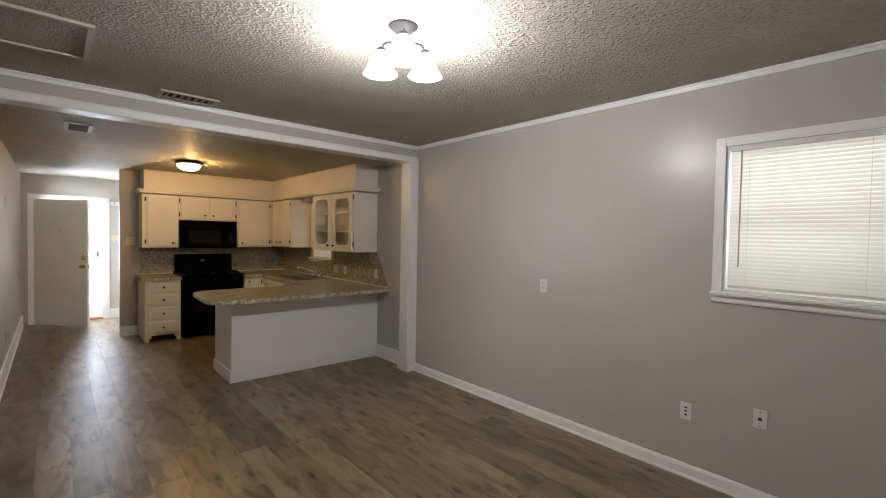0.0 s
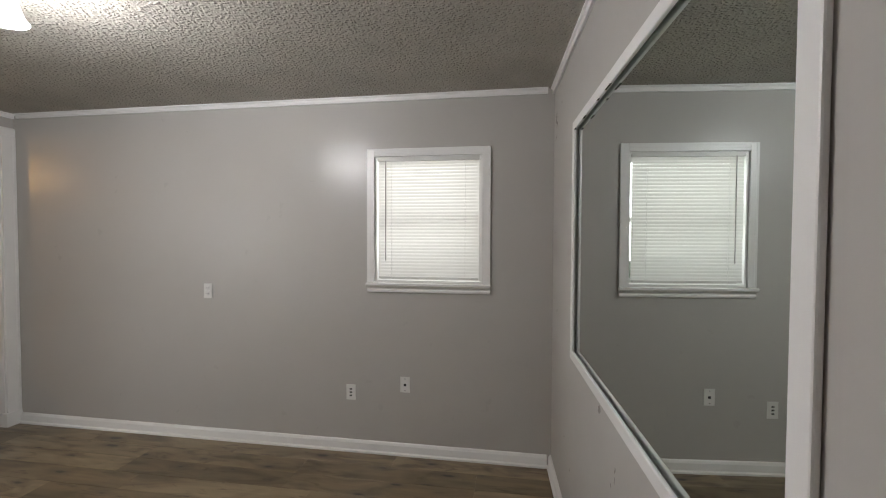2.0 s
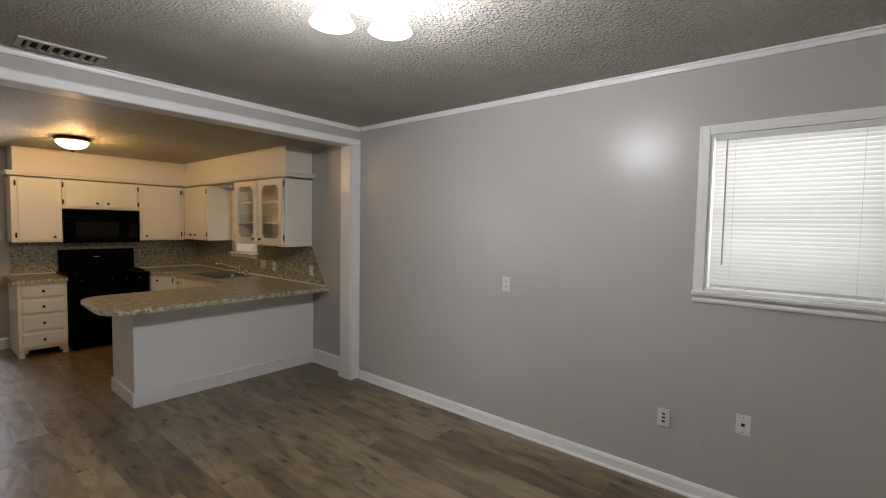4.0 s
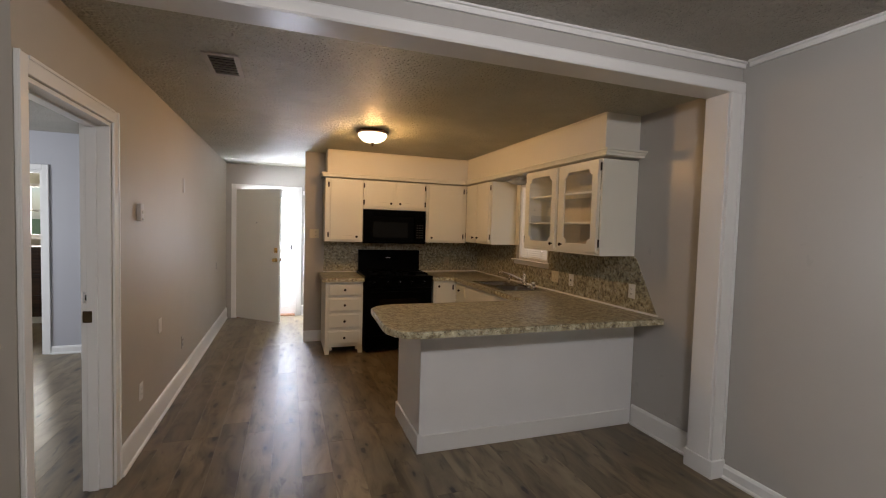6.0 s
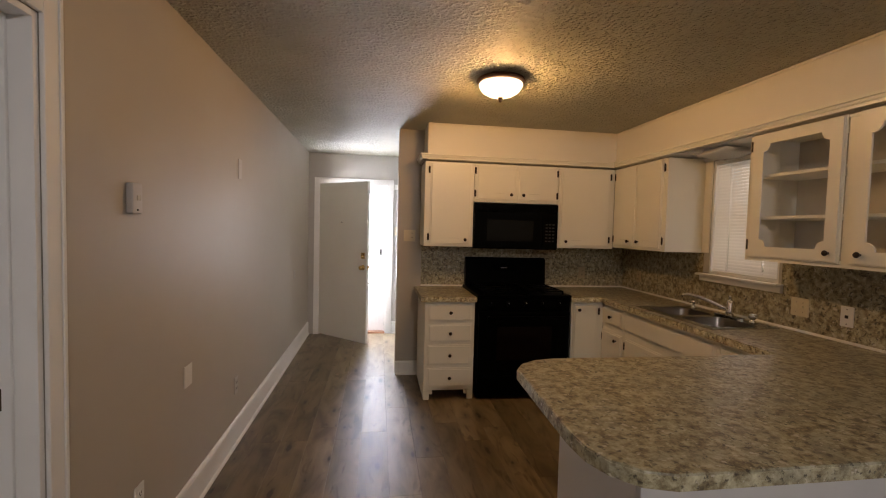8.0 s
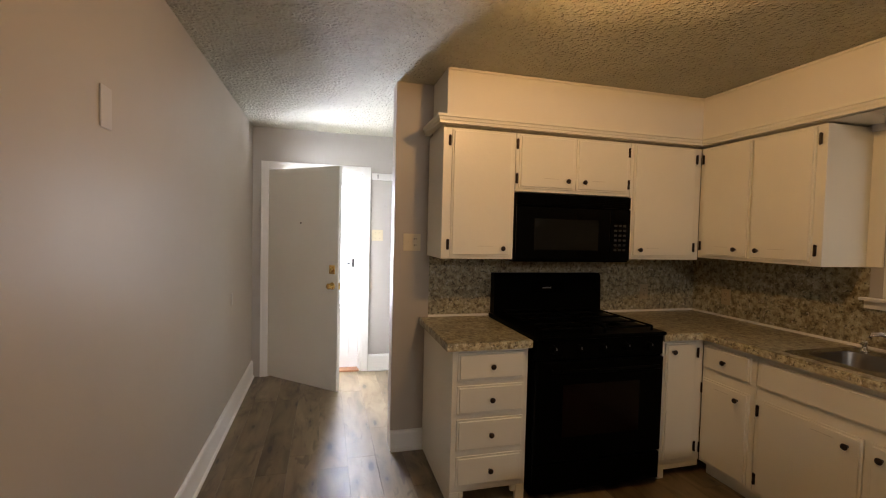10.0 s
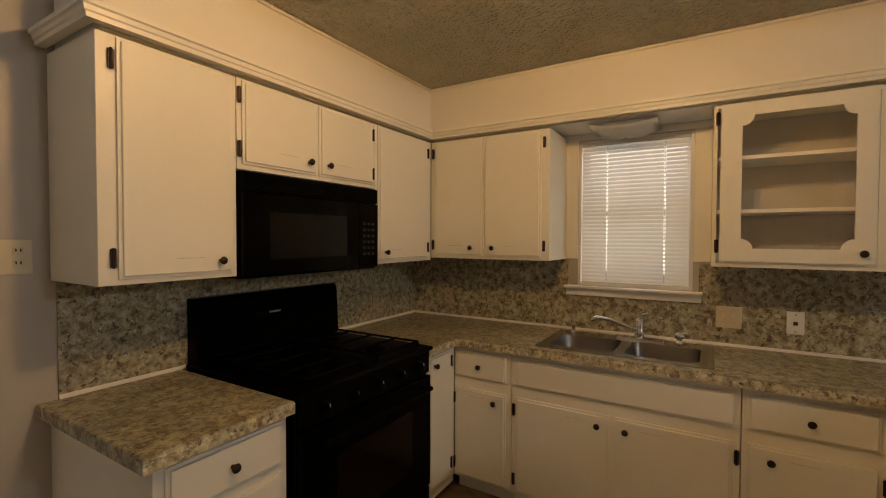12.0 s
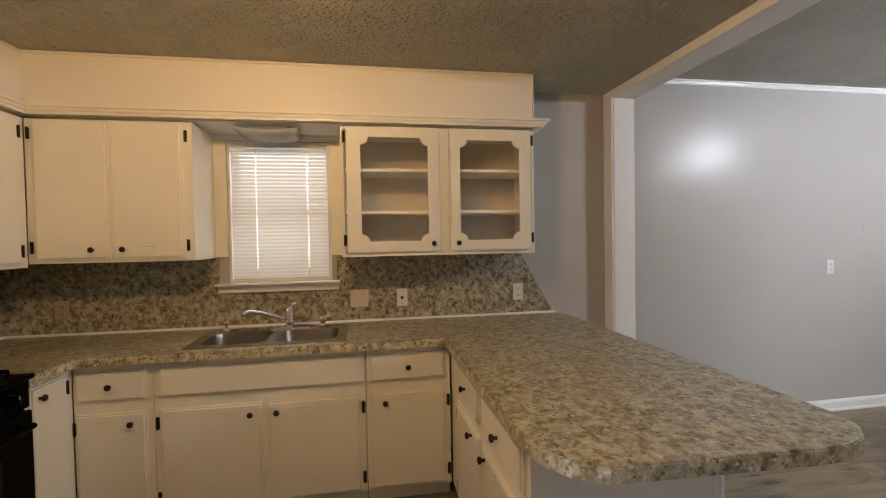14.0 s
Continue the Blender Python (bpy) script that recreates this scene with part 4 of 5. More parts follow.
drawer(made[1], BE, 5.898, 6.885, 0.688, 0.836, False)
cab_door(made[1], BE, 6.400, 6.885, 0.105, 0.628, (6.455, 0.572), 6.899)
cab_door(made[1], BE, 5.898, 6.375, 0.105, 0.628, (6.325, 0.572), 5.882)
drawer(made[2], BE, 5.432, 5.845, 0.690, 0.838)
cab_door(made[2], BE, 5.432, 5.845, 0.105, 0.632, (5.765, 0.576), 5.416)

PN = ("+y", 5.395)
PX0 = 1.70
pa = carcass("base_cabinet", PN, 2.225, 2.912, 0.09, CT, 0.60, "cream painted base cabinet facing the kitchen")
drawer(pa, PN, 2.255, 2.70, 0.690, 0.838)
cab_door(pa, PN, 2.255, 2.70, 0.105, 0.632, (2.36, 0.60), 2.72)
pb = carcass("base_cabinet", PN, PX0 + 0.022, 2.223, 0.09, CT, 0.60, "cream painted base cabinet at the end of the peninsula")
drawer(pb, PN, 1.735, 2.20, 0.690, 0.838)
cab_door(pb, PN, 1.735, 2.20, 0.105, 0.632, (2.14, 0.60), 1.722)
# white back and end panels of the peninsula
pen = thing("peninsula_panel", (2.6, 4.78, 0), "white painted panelled back of the peninsula", "panel")
part("back_panel", nbox(PX0, XE - 0.003, 4.762, 4.792, 0, CT, 0.002), M_PENIN, pen)
part("end_panel", nbox(PX0 - 0.001, PX0 + 0.02, 4.793, 5.395, 0, CT, 0.002), M_PENIN, pen)
part("corner_bead", nbox(PX0 - 0.004, PX0 + 0.006, 4.757, 4.767, 0.13, CT, 0.002), M_PENIN, pen)
part("plinth_board", nbox(PX0 - 0.018, XE - 0.035, 4.744, 4.761, 0, 0.125, 0.004), M_TRIM, pen)
part("plinth_board", nbox(PX0 - 0.018, PX0 - 0.002, 4.7615, 5.395, 0, 0.125, 0.004), M_TRIM, pen)
part("corner_block", nbox(PX0 - 0.02, PX0 + 0.012, 4.740, 4.7435, 0.02, 0.14, 0.001), M_TRIM, pen)

# worktops
ZC = 0.915
SX0, SX1, SY0, SY1 = 2.945, 3.415, 5.985, 6.775


def edge_round(bm, z, r=0.006):
    es = [e for e in bm.edges if all(abs(v.co.z - z) < 1e-5 for v in e.verts) and len(e.link_faces) == 2 and any(abs(f.normal.z) < 0.1 for f in e.link_faces)]
    bmesh.ops.bevel(bm, geom=es, offset=r, segments=2, profile=0.5, affect="EDGES")
    return bm


nw = [(1.66, 5.435), (1.57, 5.415), (1.495, 5.365), (1.45, 5.29)]
sw = [(1.425, 4.72), (1.432, 4.62), (1.462, 4.545), (1.52, 4.485), (1.60, 4.46)]
front = [(2.583, 7.238), (2.868, 7.238), (2.868, 5.435)] + nw + sw + [(XE - 0.009, 4.465)]
outline = front + [(XE - 0.009, YK - 0.009), (2.583, YK - 0.009)]


def edge_band(pts, z0, z1, t=0.002):
    """A thin band bent along the open front edge of a worktop."""
    bm = bmesh.new()
    rows = []
    for i, p in enumerate(pts):
        a, b = Vector((*pts[max(i - 1, 0)], 0)), Vector((*pts[min(i + 1, len(pts) - 1)], 0))
        d = (b - a).normalized()
        out = Vector((d.y, -d.x, 0)) * -1
        q = Vector((*p, 0))
        rows.append([bm.verts.new(q + out * o + Vector((0, 0, z))) for o, z in ((0.0002, z0), (t, z0), (t, z1), (0.0002, z1))])
    for a, b in zip(rows, rows[1:]):
        for k in range(4):
            bm.faces.new((a[k], a[(k + 1) % 4], b[(k + 1) % 4], b[k]))
    bm.faces.new(rows[0])
    bm.faces.new(rows[-1])
    return bm


wt = thing("worktop", (2.9, 5.4, CT), "granite-look laminate worktop with rounded peninsula end", "worktop")
bm = plate_2d(bmesh.new(), outline, [[(SX0, SY0), (SX1, SY0), (SX1, SY1), (SX0, SY1)]], lambda u, v, w: (u, v, w), CT + 0.0008, ZC)
bm.normal_update()
part("top_surface", edge_round(bm, ZC), M_LAM, wt)
part("edge_band", edge_band(list(reversed(front)), CT + 0.001, ZC - 0.006), M_LAMEDGE, wt, "pale laminate edge band")
wt2 = thing("worktop", (1.46, 7.6, CT), "small granite-look laminate worktop beside the stove", "worktop")
bm = nbox(1.222, 1.712, 7.238, YK - 0.009, CT + 0.0008, ZC)
bm.normal_update()
part("top_surface", edge_round(bm, ZC), M_LAM, wt2)
part("edge_band", edge_band([(1.712, 7.238), (1.222, 7.238)], CT + 0.001, ZC - 0.006), M_LAMEDGE, wt2, "pale laminate edge band")

# splashbacks and caulk
sb = thing("splashback", (2.4, YK, ZC), "granite-look laminate splashback behind the worktops", "splashback", "", "structure")
part("splash_north", nbox(1.285, XE - 0.0085, YK - 0.008, YK - 0.001, 0.90, 1.3375), M_LAM, sb)
pts = [(4.535, 0.9155), (YK - 0.001, 0.9155), (YK - 0.001, 1.36), (6.79, 1.36), (6.768, 1.36), (6.768, 1.136), (6.045, 1.136), (6.045, 1.36), (4.80, 1.36), (4.765, 1.33)]
part("splash_east", plate_2d(bmesh.new(), pts, [], lambda u, v, w: (XE - w, u, v), 0.001, 0.008), M_LAM, sb)
for f, u0, u1 in ((("-y", YK - 0.008), 1.285, XE - 0.01), (("-x", XE - 0.008), 4.52, YK - 0.012)):
    part("caulk_line", profile_run(bmesh.new(), f, u0, u1, [(0, ZC + 0.0005), (0.012, ZC + 0.0005), (0.009, ZC + 0.006), (0.0, ZC + 0.014)]), M_CAULK, sb)

# ---- sink ----
sink = thing("kitchen_sink", (3.2, 6.38, 0.72), "stainless steel double-bowl sink set in the worktop", "sink")
bowls = ((6.405, 6.735), (6.025, 6.355))
bx0, bx1 = 2.985, 3.325
rim = plate_2d(bmesh.new(), rounded(SX0 - 0.018, SX1 + 0.018, SY0 - 0.018, SY1 + 0.018, 0.02), [rounded(bx0, bx1, y0, y1, 0.06) for y0, y1 in bowls], lambda u, v, w: (u, v, w), ZC + 0.0008, ZC + 0.004)
part("rim", rim, M_STEELRIM, sink)
for y0, y1 in bowls:
    bm = bmesh.new()
    loops = []
    for z, inset in ((ZC + 0.002, 0.0), (ZC - 0.012, 0.004), (ZC - 0.15, 0.012), (ZC - 0.168, 0.022), (ZC - 0.175, 0.045)):
        loops.append([bm.verts.new((u, v, z)) for u, v in rounded(bx0 + inset, bx1 - inset, y0 + inset, y1 - inset, 0.06 if inset < 0.02 else 0.05)])
    for p, q in zip(loops, loops[1:]):
        for i in range(len(p)):
            j = (i + 1) % len(p)
            bm.faces.new((p[i], p[j], q[j], q[i]))
    bm.faces.new(loops[-1])
    bowl = part("bowl", bm, M_STEEL, sink, "", True)
    part("drain", lathe(bmesh.new(), [(0.042, 0), (0.042, 0.003), (0.03, 0.004), (0.028, 0.001)], (3.155, (y0 + y1) / 2, ZC - 0.1745), 20), M_CHROME, bowl)
FX = 3.375
fau = thing("kitchen_faucet", (FX, 6.33, ZC + 0.004), "chrome single-lever kitchen faucet with a long spout", "faucet")
part("base_plate", plate_2d(bmesh.new(), rounded(FX - 0.028, FX + 0.028, 6.20, 6.46, 0.027), [], lambda u, v, w: (u, v, w), ZC + 0.0042, ZC + 0.016), M_CHROME, fau)
part("body", lathe(bmesh.new(), [(0.026, 0), (0.025, 0.03), (0.021, 0.06), (0.024, 0.085), (0.022, 0.105), (0.008, 0.115)], (FX, 6.33, ZC + 0.016), 20), M_CHROME, fau, "", True)
part("spout", tube(bmesh.new(), [(FX, 6.335, ZC + 0.055), (FX - 0.05, 6.40, ZC + 0.085), (FX - 0.13, 6.47, ZC + 0.125), (FX - 0.19, 6.525, ZC + 0.143), (FX - 0.215, 6.545, ZC + 0.138), (FX - 0.222, 6.55, ZC + 0.12)], [0.014, 0.013, 0.012, 0.011, 0.011, 0.012], 12), M_CHROME, fau, "", True)
part("lever", tube(bmesh.new(), [(FX, 6.33, ZC + 0.125), (FX - 0.02, 6.31, ZC + 0.15), (FX - 0.045, 6.285, ZC + 0.162)], [0.012, 0.009, 0.007], 10), M_CHROME, fau, "", True)
sp = thing("soap_pump", (FX, 6.70, ZC + 0.004), "small chrome soap pump at the sink edge", "soap pump")
part("pump", lathe(bmesh.new(), [(0.02, 0), (0.02, 0.006), (0.012, 0.012), (0.011, 0.04), (0.016, 0.045), (0.015, 0.058), (0.004, 0.06)], (FX, 6.70, ZC + 0.0042), 16), M_CHROME, sp, "", True)
part("nozzle", tube(bmesh.new(), [(FX, 6.70, ZC + 0.052), (FX - 0.045, 6.69, ZC + 0.05)], 0.006, 8), M_CHROME, sp)
hd = thing("side_knob", (FX, 6.13, ZC + 0.004), "chrome and clear side spray knob at the sink edge", "sink fitting")
part("body", lathe(bmesh.new(), [(0.024, 0), (0.022, 0.012), (0.012, 0.018), (0.014, 0.025), (0.026, 0.036), (0.028, 0.052), (0.018, 0.064), (0.005, 0.066)], (FX, 6.13, ZC + 0.0042), 18), M_CHROME, hd, "", True)
part("lever", tube(bmesh.new(), [(FX, 6.13, ZC + 0.062), (FX - 0.01, 6.085, ZC + 0.07)], 0.006, 8), M_CHROME, hd)

# ---- stove ----
SXA, SXB = 1.722, 2.566
SF = ("-y", 7.235)
st = thing("gas_stove", (2.144, 7.58, 0), "black freestanding gas stove with a tall back panel", "stove")
part("body", nbox(SXA, SXB, 7.245, 7.945, 0.03, 0.915, 0.004), M_BLACK, st)
part("cooktop", nbox(SXA - 0.006, SXB + 0.006, 7.205, 7.945, 0.916, 0.938, 0.007), M_BLACK, st)
bg = bmesh.new()
plate_2d(bg, [(7.88, 0.939), (7.958, 0.939), (7.958, 1.222), (7.915, 1.222), (7.895, 1.20)], [], lambda u, v, w: (w, u, v), SXA + 0.012, SXB + 0.012)
part("back_panel", bg, M_BLACK, st)
part("display", nbox(2.02, 2.27, 7.884, 7.8905, 1.09, 1.16, 0.002), M_BLACKGLASS, st)
part("badge", nbox(2.10, 2.165, 7.877, 7.8835, 1.115, 1.123), mat("grey_badge", (0.35, 0.35, 0.35), 0.3, 0.8), st)
part("control_panel", fbox(bmesh.new(), SF, SXA + 0.004, SXB - 0.004, 0.80, 0.915, -0.009, 0.012, 0.006), M_BLACK, st)
for k in range(5):
    u = SXA + 0.11 + k * (SXB - SXA - 0.22) / 4
    part("control_knob", lathe(bmesh.new(), [(0.026, 0), (0.026, 0.006), (0.021, 0.01), (0.019, 0.034), (0.006, 0.037)], (u, 7.223, 0.858), 16, "-y"), M_BLACK, st)
    part("knob_mark", nbox(u - 0.0015, u + 0.0015, 7.186, 7.189, 0.862, 0.876), M_PLATE, st)
od = part("oven_door", fbox(bmesh.new(), SF, SXA + 0.006, SXB - 0.006, 0.22, 0.79, -0.009, 0.022, 0.006), M_BLACK, st)
part("oven_window", fbox(bmesh.new(), SF, SXA + 0.17, SXB - 0.17, 0.36, 0.66, 0.0225, 0.025, 0.002), M_OVENGLASS, od)
hb = tube(bmesh.new(), [(SXA + 0.07, 7.168, 0.745), (SXB - 0.07, 7.168, 0.745)], 0.012, 10)
for u in (SXA + 0.09, SXB - 0.09):
    tube(hb, [(u, 7.168, 0.745), (u, 7.213, 0.745)], 0.009, 8)
part("handle", hb, M_BLACK, od)
part("drawer", fbox(bmesh.new(), SF, SXA + 0.006, SXB - 0.006, 0.045, 0.21, -0.009, 0.016, 0.005), M_BLACK, st)
for u in (SXA + 0.03, SXB - 0.06):
    for y in (7.29, 7.87):
        part("foot", nbox(u, u + 0.03, y, y + 0.03, 0.0, 0.029), M_BLACK, st)
for cx in (SXA + 0.22, SXB - 0.22):
    for cy in (7.40, 7.72):
        b0 = part("burner", lathe(bmesh.new(), [(0.05, 0), (0.05, 0.008), (0.034, 0.012), (0.034, 0.018), (0.006, 0.02)], (cx, cy, 0.9385), 20), M_IRON, st)
    gr = bmesh.new()
    for dx in (-0.16, 0.16):
        tube(gr, [(cx + dx, 7.26, 0.966), (cx + dx, 7.86, 0.966)], 0.006, 6)
    for y in (7.26, 7.40, 7.56, 7.72, 7.86):
        tube(gr, [(cx - 0.16, y, 0.966), (cx + 0.16, y, 0.966)], 0.006, 6)
    for dx in (-0.16, 0.16):
        for y in (7.26, 7.86):
            tube(gr, [(cx + dx, y, 0.939), (cx + dx, y, 0.966)], 0.007, 6)
    part("grate", gr, M_IRON, st)

# ---- microwave ----
MF = ("-y", 7.585)
mw = thing("microwave", (2.154, 7.78, 1.325), "black over-the-range microwave under the short cabinet", "microwave")
part("body", nbox(1.739, 2.566, 7.586, YK - 0.01, 1.325, 1.758, 0.004), M_BLACK, mw)
md = part("door", fbox(bmesh.new(), MF, 1.741, 2.41, 1.335, 1.675, 0.0, 0.022, 0.006), M_BLACKGLASS, mw)
part("window", fbox(bmesh.new(), MF, 1.86, 2.32, 1.40, 1.60, 0.0222, 0.024, 0.002), mat("tinted_microwave_window", (0.005, 0.005, 0.004), 0.2, 0.0, Specular_IOR_Level=0.15), md)
part("control_panel", fbox(bmesh.new(), MF, 2.414, 2.564, 1.335, 1.675, 0.0, 0.02, 0.005), M_BLACKGLASS, mw)
for r in range(6):
    for q in range(3):
        u, v = 2.44 + q * 0.034, 1.40 + r * 0.032
        part("button", fbox(bmesh.new(), MF, u, u + 0.022, v, v + 0.014, 0.0205, 0.0215), mat("button_grey", (0.008, 0.008, 0.008), 0.4) if r == q == 0 else bpy.data.materials["button_grey"], mw)
part("clock", fbox(bmesh.new(), MF, 2.435, 2.545, 1.615, 1.65, 0.0205, 0.0215), M_BLACKGLASS, mw)
part("vent_grille", fbox(bmesh.new(), MF, 1.741, 2.564, 1.68, 1.756, 0.0, 0.016, 0.004), M_BLACK, mw)
for k in range(6):
    part("vent_slat", fbox(bmesh.new(), MF, 1.76, 2.545, 1.688 + k * 0.011, 1.692 + k * 0.011, 0.0165, 0.02), M_BLACK, mw)

# ---- lamps ----
kl = thing("ceiling_lamp", (KLAMP[0], KLAMP[1], 2.33), "bronze flush ceiling lamp with a lit alabaster dome", "ceiling lamp")
part("pan", lathe(bmesh.new(), [(0.05, 0), (0.147, 0.002), (0.158, 0.012), (0.15, 0.026), (0.12, 0.036), (0.06, 0.038)], (KLAMP[0], KLAMP[1], ZK - 0.039), 32), M_COPPERBRONZE, kl, "", True)
bm = lathe(bmesh.new(), [(0.137, 0.085), (0.139, 0.078), (0.132, 0.058), (0.114, 0.036), (0.086, 0.018), (0.05, 0.006), (0.012, 0.0)], (KLAMP[0], KLAMP[1], ZK - 0.128), 32)
dome = part("dome", bm, M_DOME, kl, "", True)
dome.visible_shadow = False
part("finial", lathe(bmesh.new(), [(0.004, 0), (0.012, 0.008), (0.007, 0.016), (0.013, 0.024), (0.02, 0.03)], (KLAMP[0], KLAMP[1], ZK - 0.158), 14), M_COPPERBRONZE, kl, "", True)

ll = thing("ceiling_lamp", (LAMP[0], LAMP[1], 2.40), "bronze three-arm ceiling lamp with lit bell glass shades", "ceiling lamp")
part("canopy", lathe(bmesh.new(), [(0.024, 0), (0.034, 0.016), (0.046, 0.034), (0.07, 0.05), (0.076, 0.06)], (LAMP[0], LAMP[1], ZL - 0.062), 24), M_OILBRONZE, ll, "", True)
part("hub", lathe(bmesh.new(), [(0.005, 0.0), (0.012, 0.006), (0.016, 0.02), (0.034, 0.036), (0.036, 0.052), (0.022, 0.066), (0.02, 0.08)], (LAMP[0], LAMP[1], 2.482), 20), M_OILBRONZE, ll, "", True)
for k in range(3):
    a = radians(114 + 120 * k)
    c, s = math.cos(a), math.sin(a)
    part("arm", tube(bmesh.new(), [(LAMP[0] + 0.02 * c, LAMP[1] + 0.02 * s, 2.53), (LAMP[0] + 0.07 * c, LAMP[1] + 0.07 * s, 2.555), (LAMP[0] + 0.11 * c, LAMP[1] + 0.11 * s, 2.555), (LAMP[0] + 0.125 * c, LAMP[1] + 0.125 * s, 2.53)], 0.007, 8), M_OILBRONZE, ll, "", True)
    part("socket", lathe(bmesh.new(), [(0.022, 0), (0.026, 0.022), (0.012, 0.034)], (LAMP[0] + 0.128 * c, LAMP[1] + 0.128 * s, 2.505), 14), M_OILBRONZE, ll, "", True)
    bm = bmesh.new()
    loops = []
    for r, h in ((0.026, 2.515), (0.034, 2.505), (0.050, 2.485), (0.060, 2.455), (0.070, 2.425), (0.086, 2.402)):
        loops.append([bm.verts.new((LAMP[0] + 0.13 * c + r * math.cos(q * math.pi / 12), LAMP[1] + 0.13 * s + r * math.sin(q * math.pi / 12), h)) for q in range(24)])
    for p, q in zip(loops, loops[1:]):
        for i in range(24):
            bm.faces.new((p[i], p[(i + 1) % 24], q[(i + 1) % 24], q[i]))
    sh = part("shade", bm, M_SHADE, ll, "", True)
    sh.visible_shadow = False

# unlit glass light under the soffit, over the sink
fl = thing("soffit_light", (3.335, 6.41, 2.06), "unlit square milk-glass light under the soffit", "ceiling lamp")
bm = bmesh.new()
n = 9
grid = []
for i in range(n):
    row = []
    for j in range(n):
        p, q = i / (n - 1) * 2 - 1, j / (n - 1) * 2 - 1
        row.append(bm.verts.new((3.335 + 0.14 * p, 6.41 + 0.175 * q, 2.06 + 0.045 * max(abs(p), abs(q)) ** 2 + 0.02 * (p * p * q * q))))
    grid.append(row)
for i in range(n - 1):
    for j in range(n - 1):
        bm.faces.new((grid[i][j], grid[i + 1][j], grid[i + 1][j + 1], grid[i][j + 1]))
bmesh.ops.solidify(bm, geom=bm.faces[:], thickness=0.004)
part("glass_dish", bm, M_BOWL, fl, "", True)
part("pan", nbox(3.245, 3.425, 6.30, 6.52, 2.118, 2.139, 0.004), M_PLATE, fl)
part("screw_cap", lathe(bmesh.new(), [(0.005, 0), (0.011, 0.006), (0.011, 0.01)], (3.335, 6.41, 2.056), 12), mat("dull_nickel", (0.3, 0.3, 0.28), 0.35, 1.0), fl)
part("stem", lathe(bmesh.new(), [(0.006, 0), (0.006, 0.05)], (3.335, 6.41, 2.068), 8), M_PLATE, fl)
part("valance_board", nbox(3.16, XE - 0.003, 5.99, 6.784, 2.139, 2.1405), M_PLATE, sof)


# ---- vents and panels in the ceilings ----
def vent(name, x0, x1, y0, y1, z, along, label):
    t = thing(name, ((x0 + x1) / 2, (y0 + y1) / 2, z - 0.015), label, "air vent")
    fw = 0.028
    part("frame", plate_2d(bmesh.new(), [(x0, y0), (x1, y0), (x1, y1), (x0, y1)], [[(x0 + fw, y0 + fw), (x1 - fw, y0 + fw), (x1 - fw, y1 - fw), (x0 + fw, y1 - fw)]], lambda u, v, w: (u, v, w), z - 0.012, z - 0.001), M_VENT, t)
    part("backing", nbox(x0 + fw, x1 - fw, y0 + fw, y1 - fw, z - 0.002, z - 0.0005), M_VENTDARK, t)
    n = 7
    a0, a1 = (y0 + fw, y1 - fw) if along == "x" else (x0 + fw, x1 - fw)
    for k in range(n):
        q = a0 + (k + 0.5) * (a1 - a0) / n
        bm = nbox(x0 + fw, x1 - fw, q - 0.009, q + 0.009, -0.001, 0.001) if along == "x" else nbox(q - 0.009, q + 0.009, y0 + fw, y1 - fw, -0.001, 0.001)
        c = Vector((0, q, 0)) if along == "x" else Vector((q, 0, 0))
        rot = pose(0, 0, 0, 48, 0, 0) if along == "x" else pose(0, 0, 0, 0, 48, 0)
        bmesh.ops.transform(bm, matrix=Matrix.Translation(c + Vector((0, 0, z - 0.010))) @ rot @ Matrix.Translation(-c), verts=bm.verts)
        part("slat", bm, M_VENT, t)
    return t


vent("ceiling_vent", 0.895, 1.29, 3.665, 3.86, ZL, "y", "cream metal air vent in the living room ceiling")
vent("ceiling_vent", 0.375, 0.565, 4.71, 5.09, ZK, "x", "cream metal air vent in the kitchen ceiling")
ap = thing("attic_hatch", (0.16, 3.03, ZL - 0.02), "plain painted attic hatch with a thin frame", "hatch")
part("hatch_panel", nbox(-0.10, 0.44, 2.77, 3.30, ZL - 0.006, ZL - 0.001), M_CEIL, ap)
part("hatch_frame", plate_2d(bmesh.new(), [(-0.13, 2.74), (0.468, 2.74), (0.468, 3.33), (-0.13, 3.33)], [[(-0.10, 2.77), (0.44, 2.77), (0.44, 3.30), (-0.10, 3.30)]], lambda u, v, w: (u, v, w), ZL - 0.016, ZL - 0.001), M_VENT, ap)


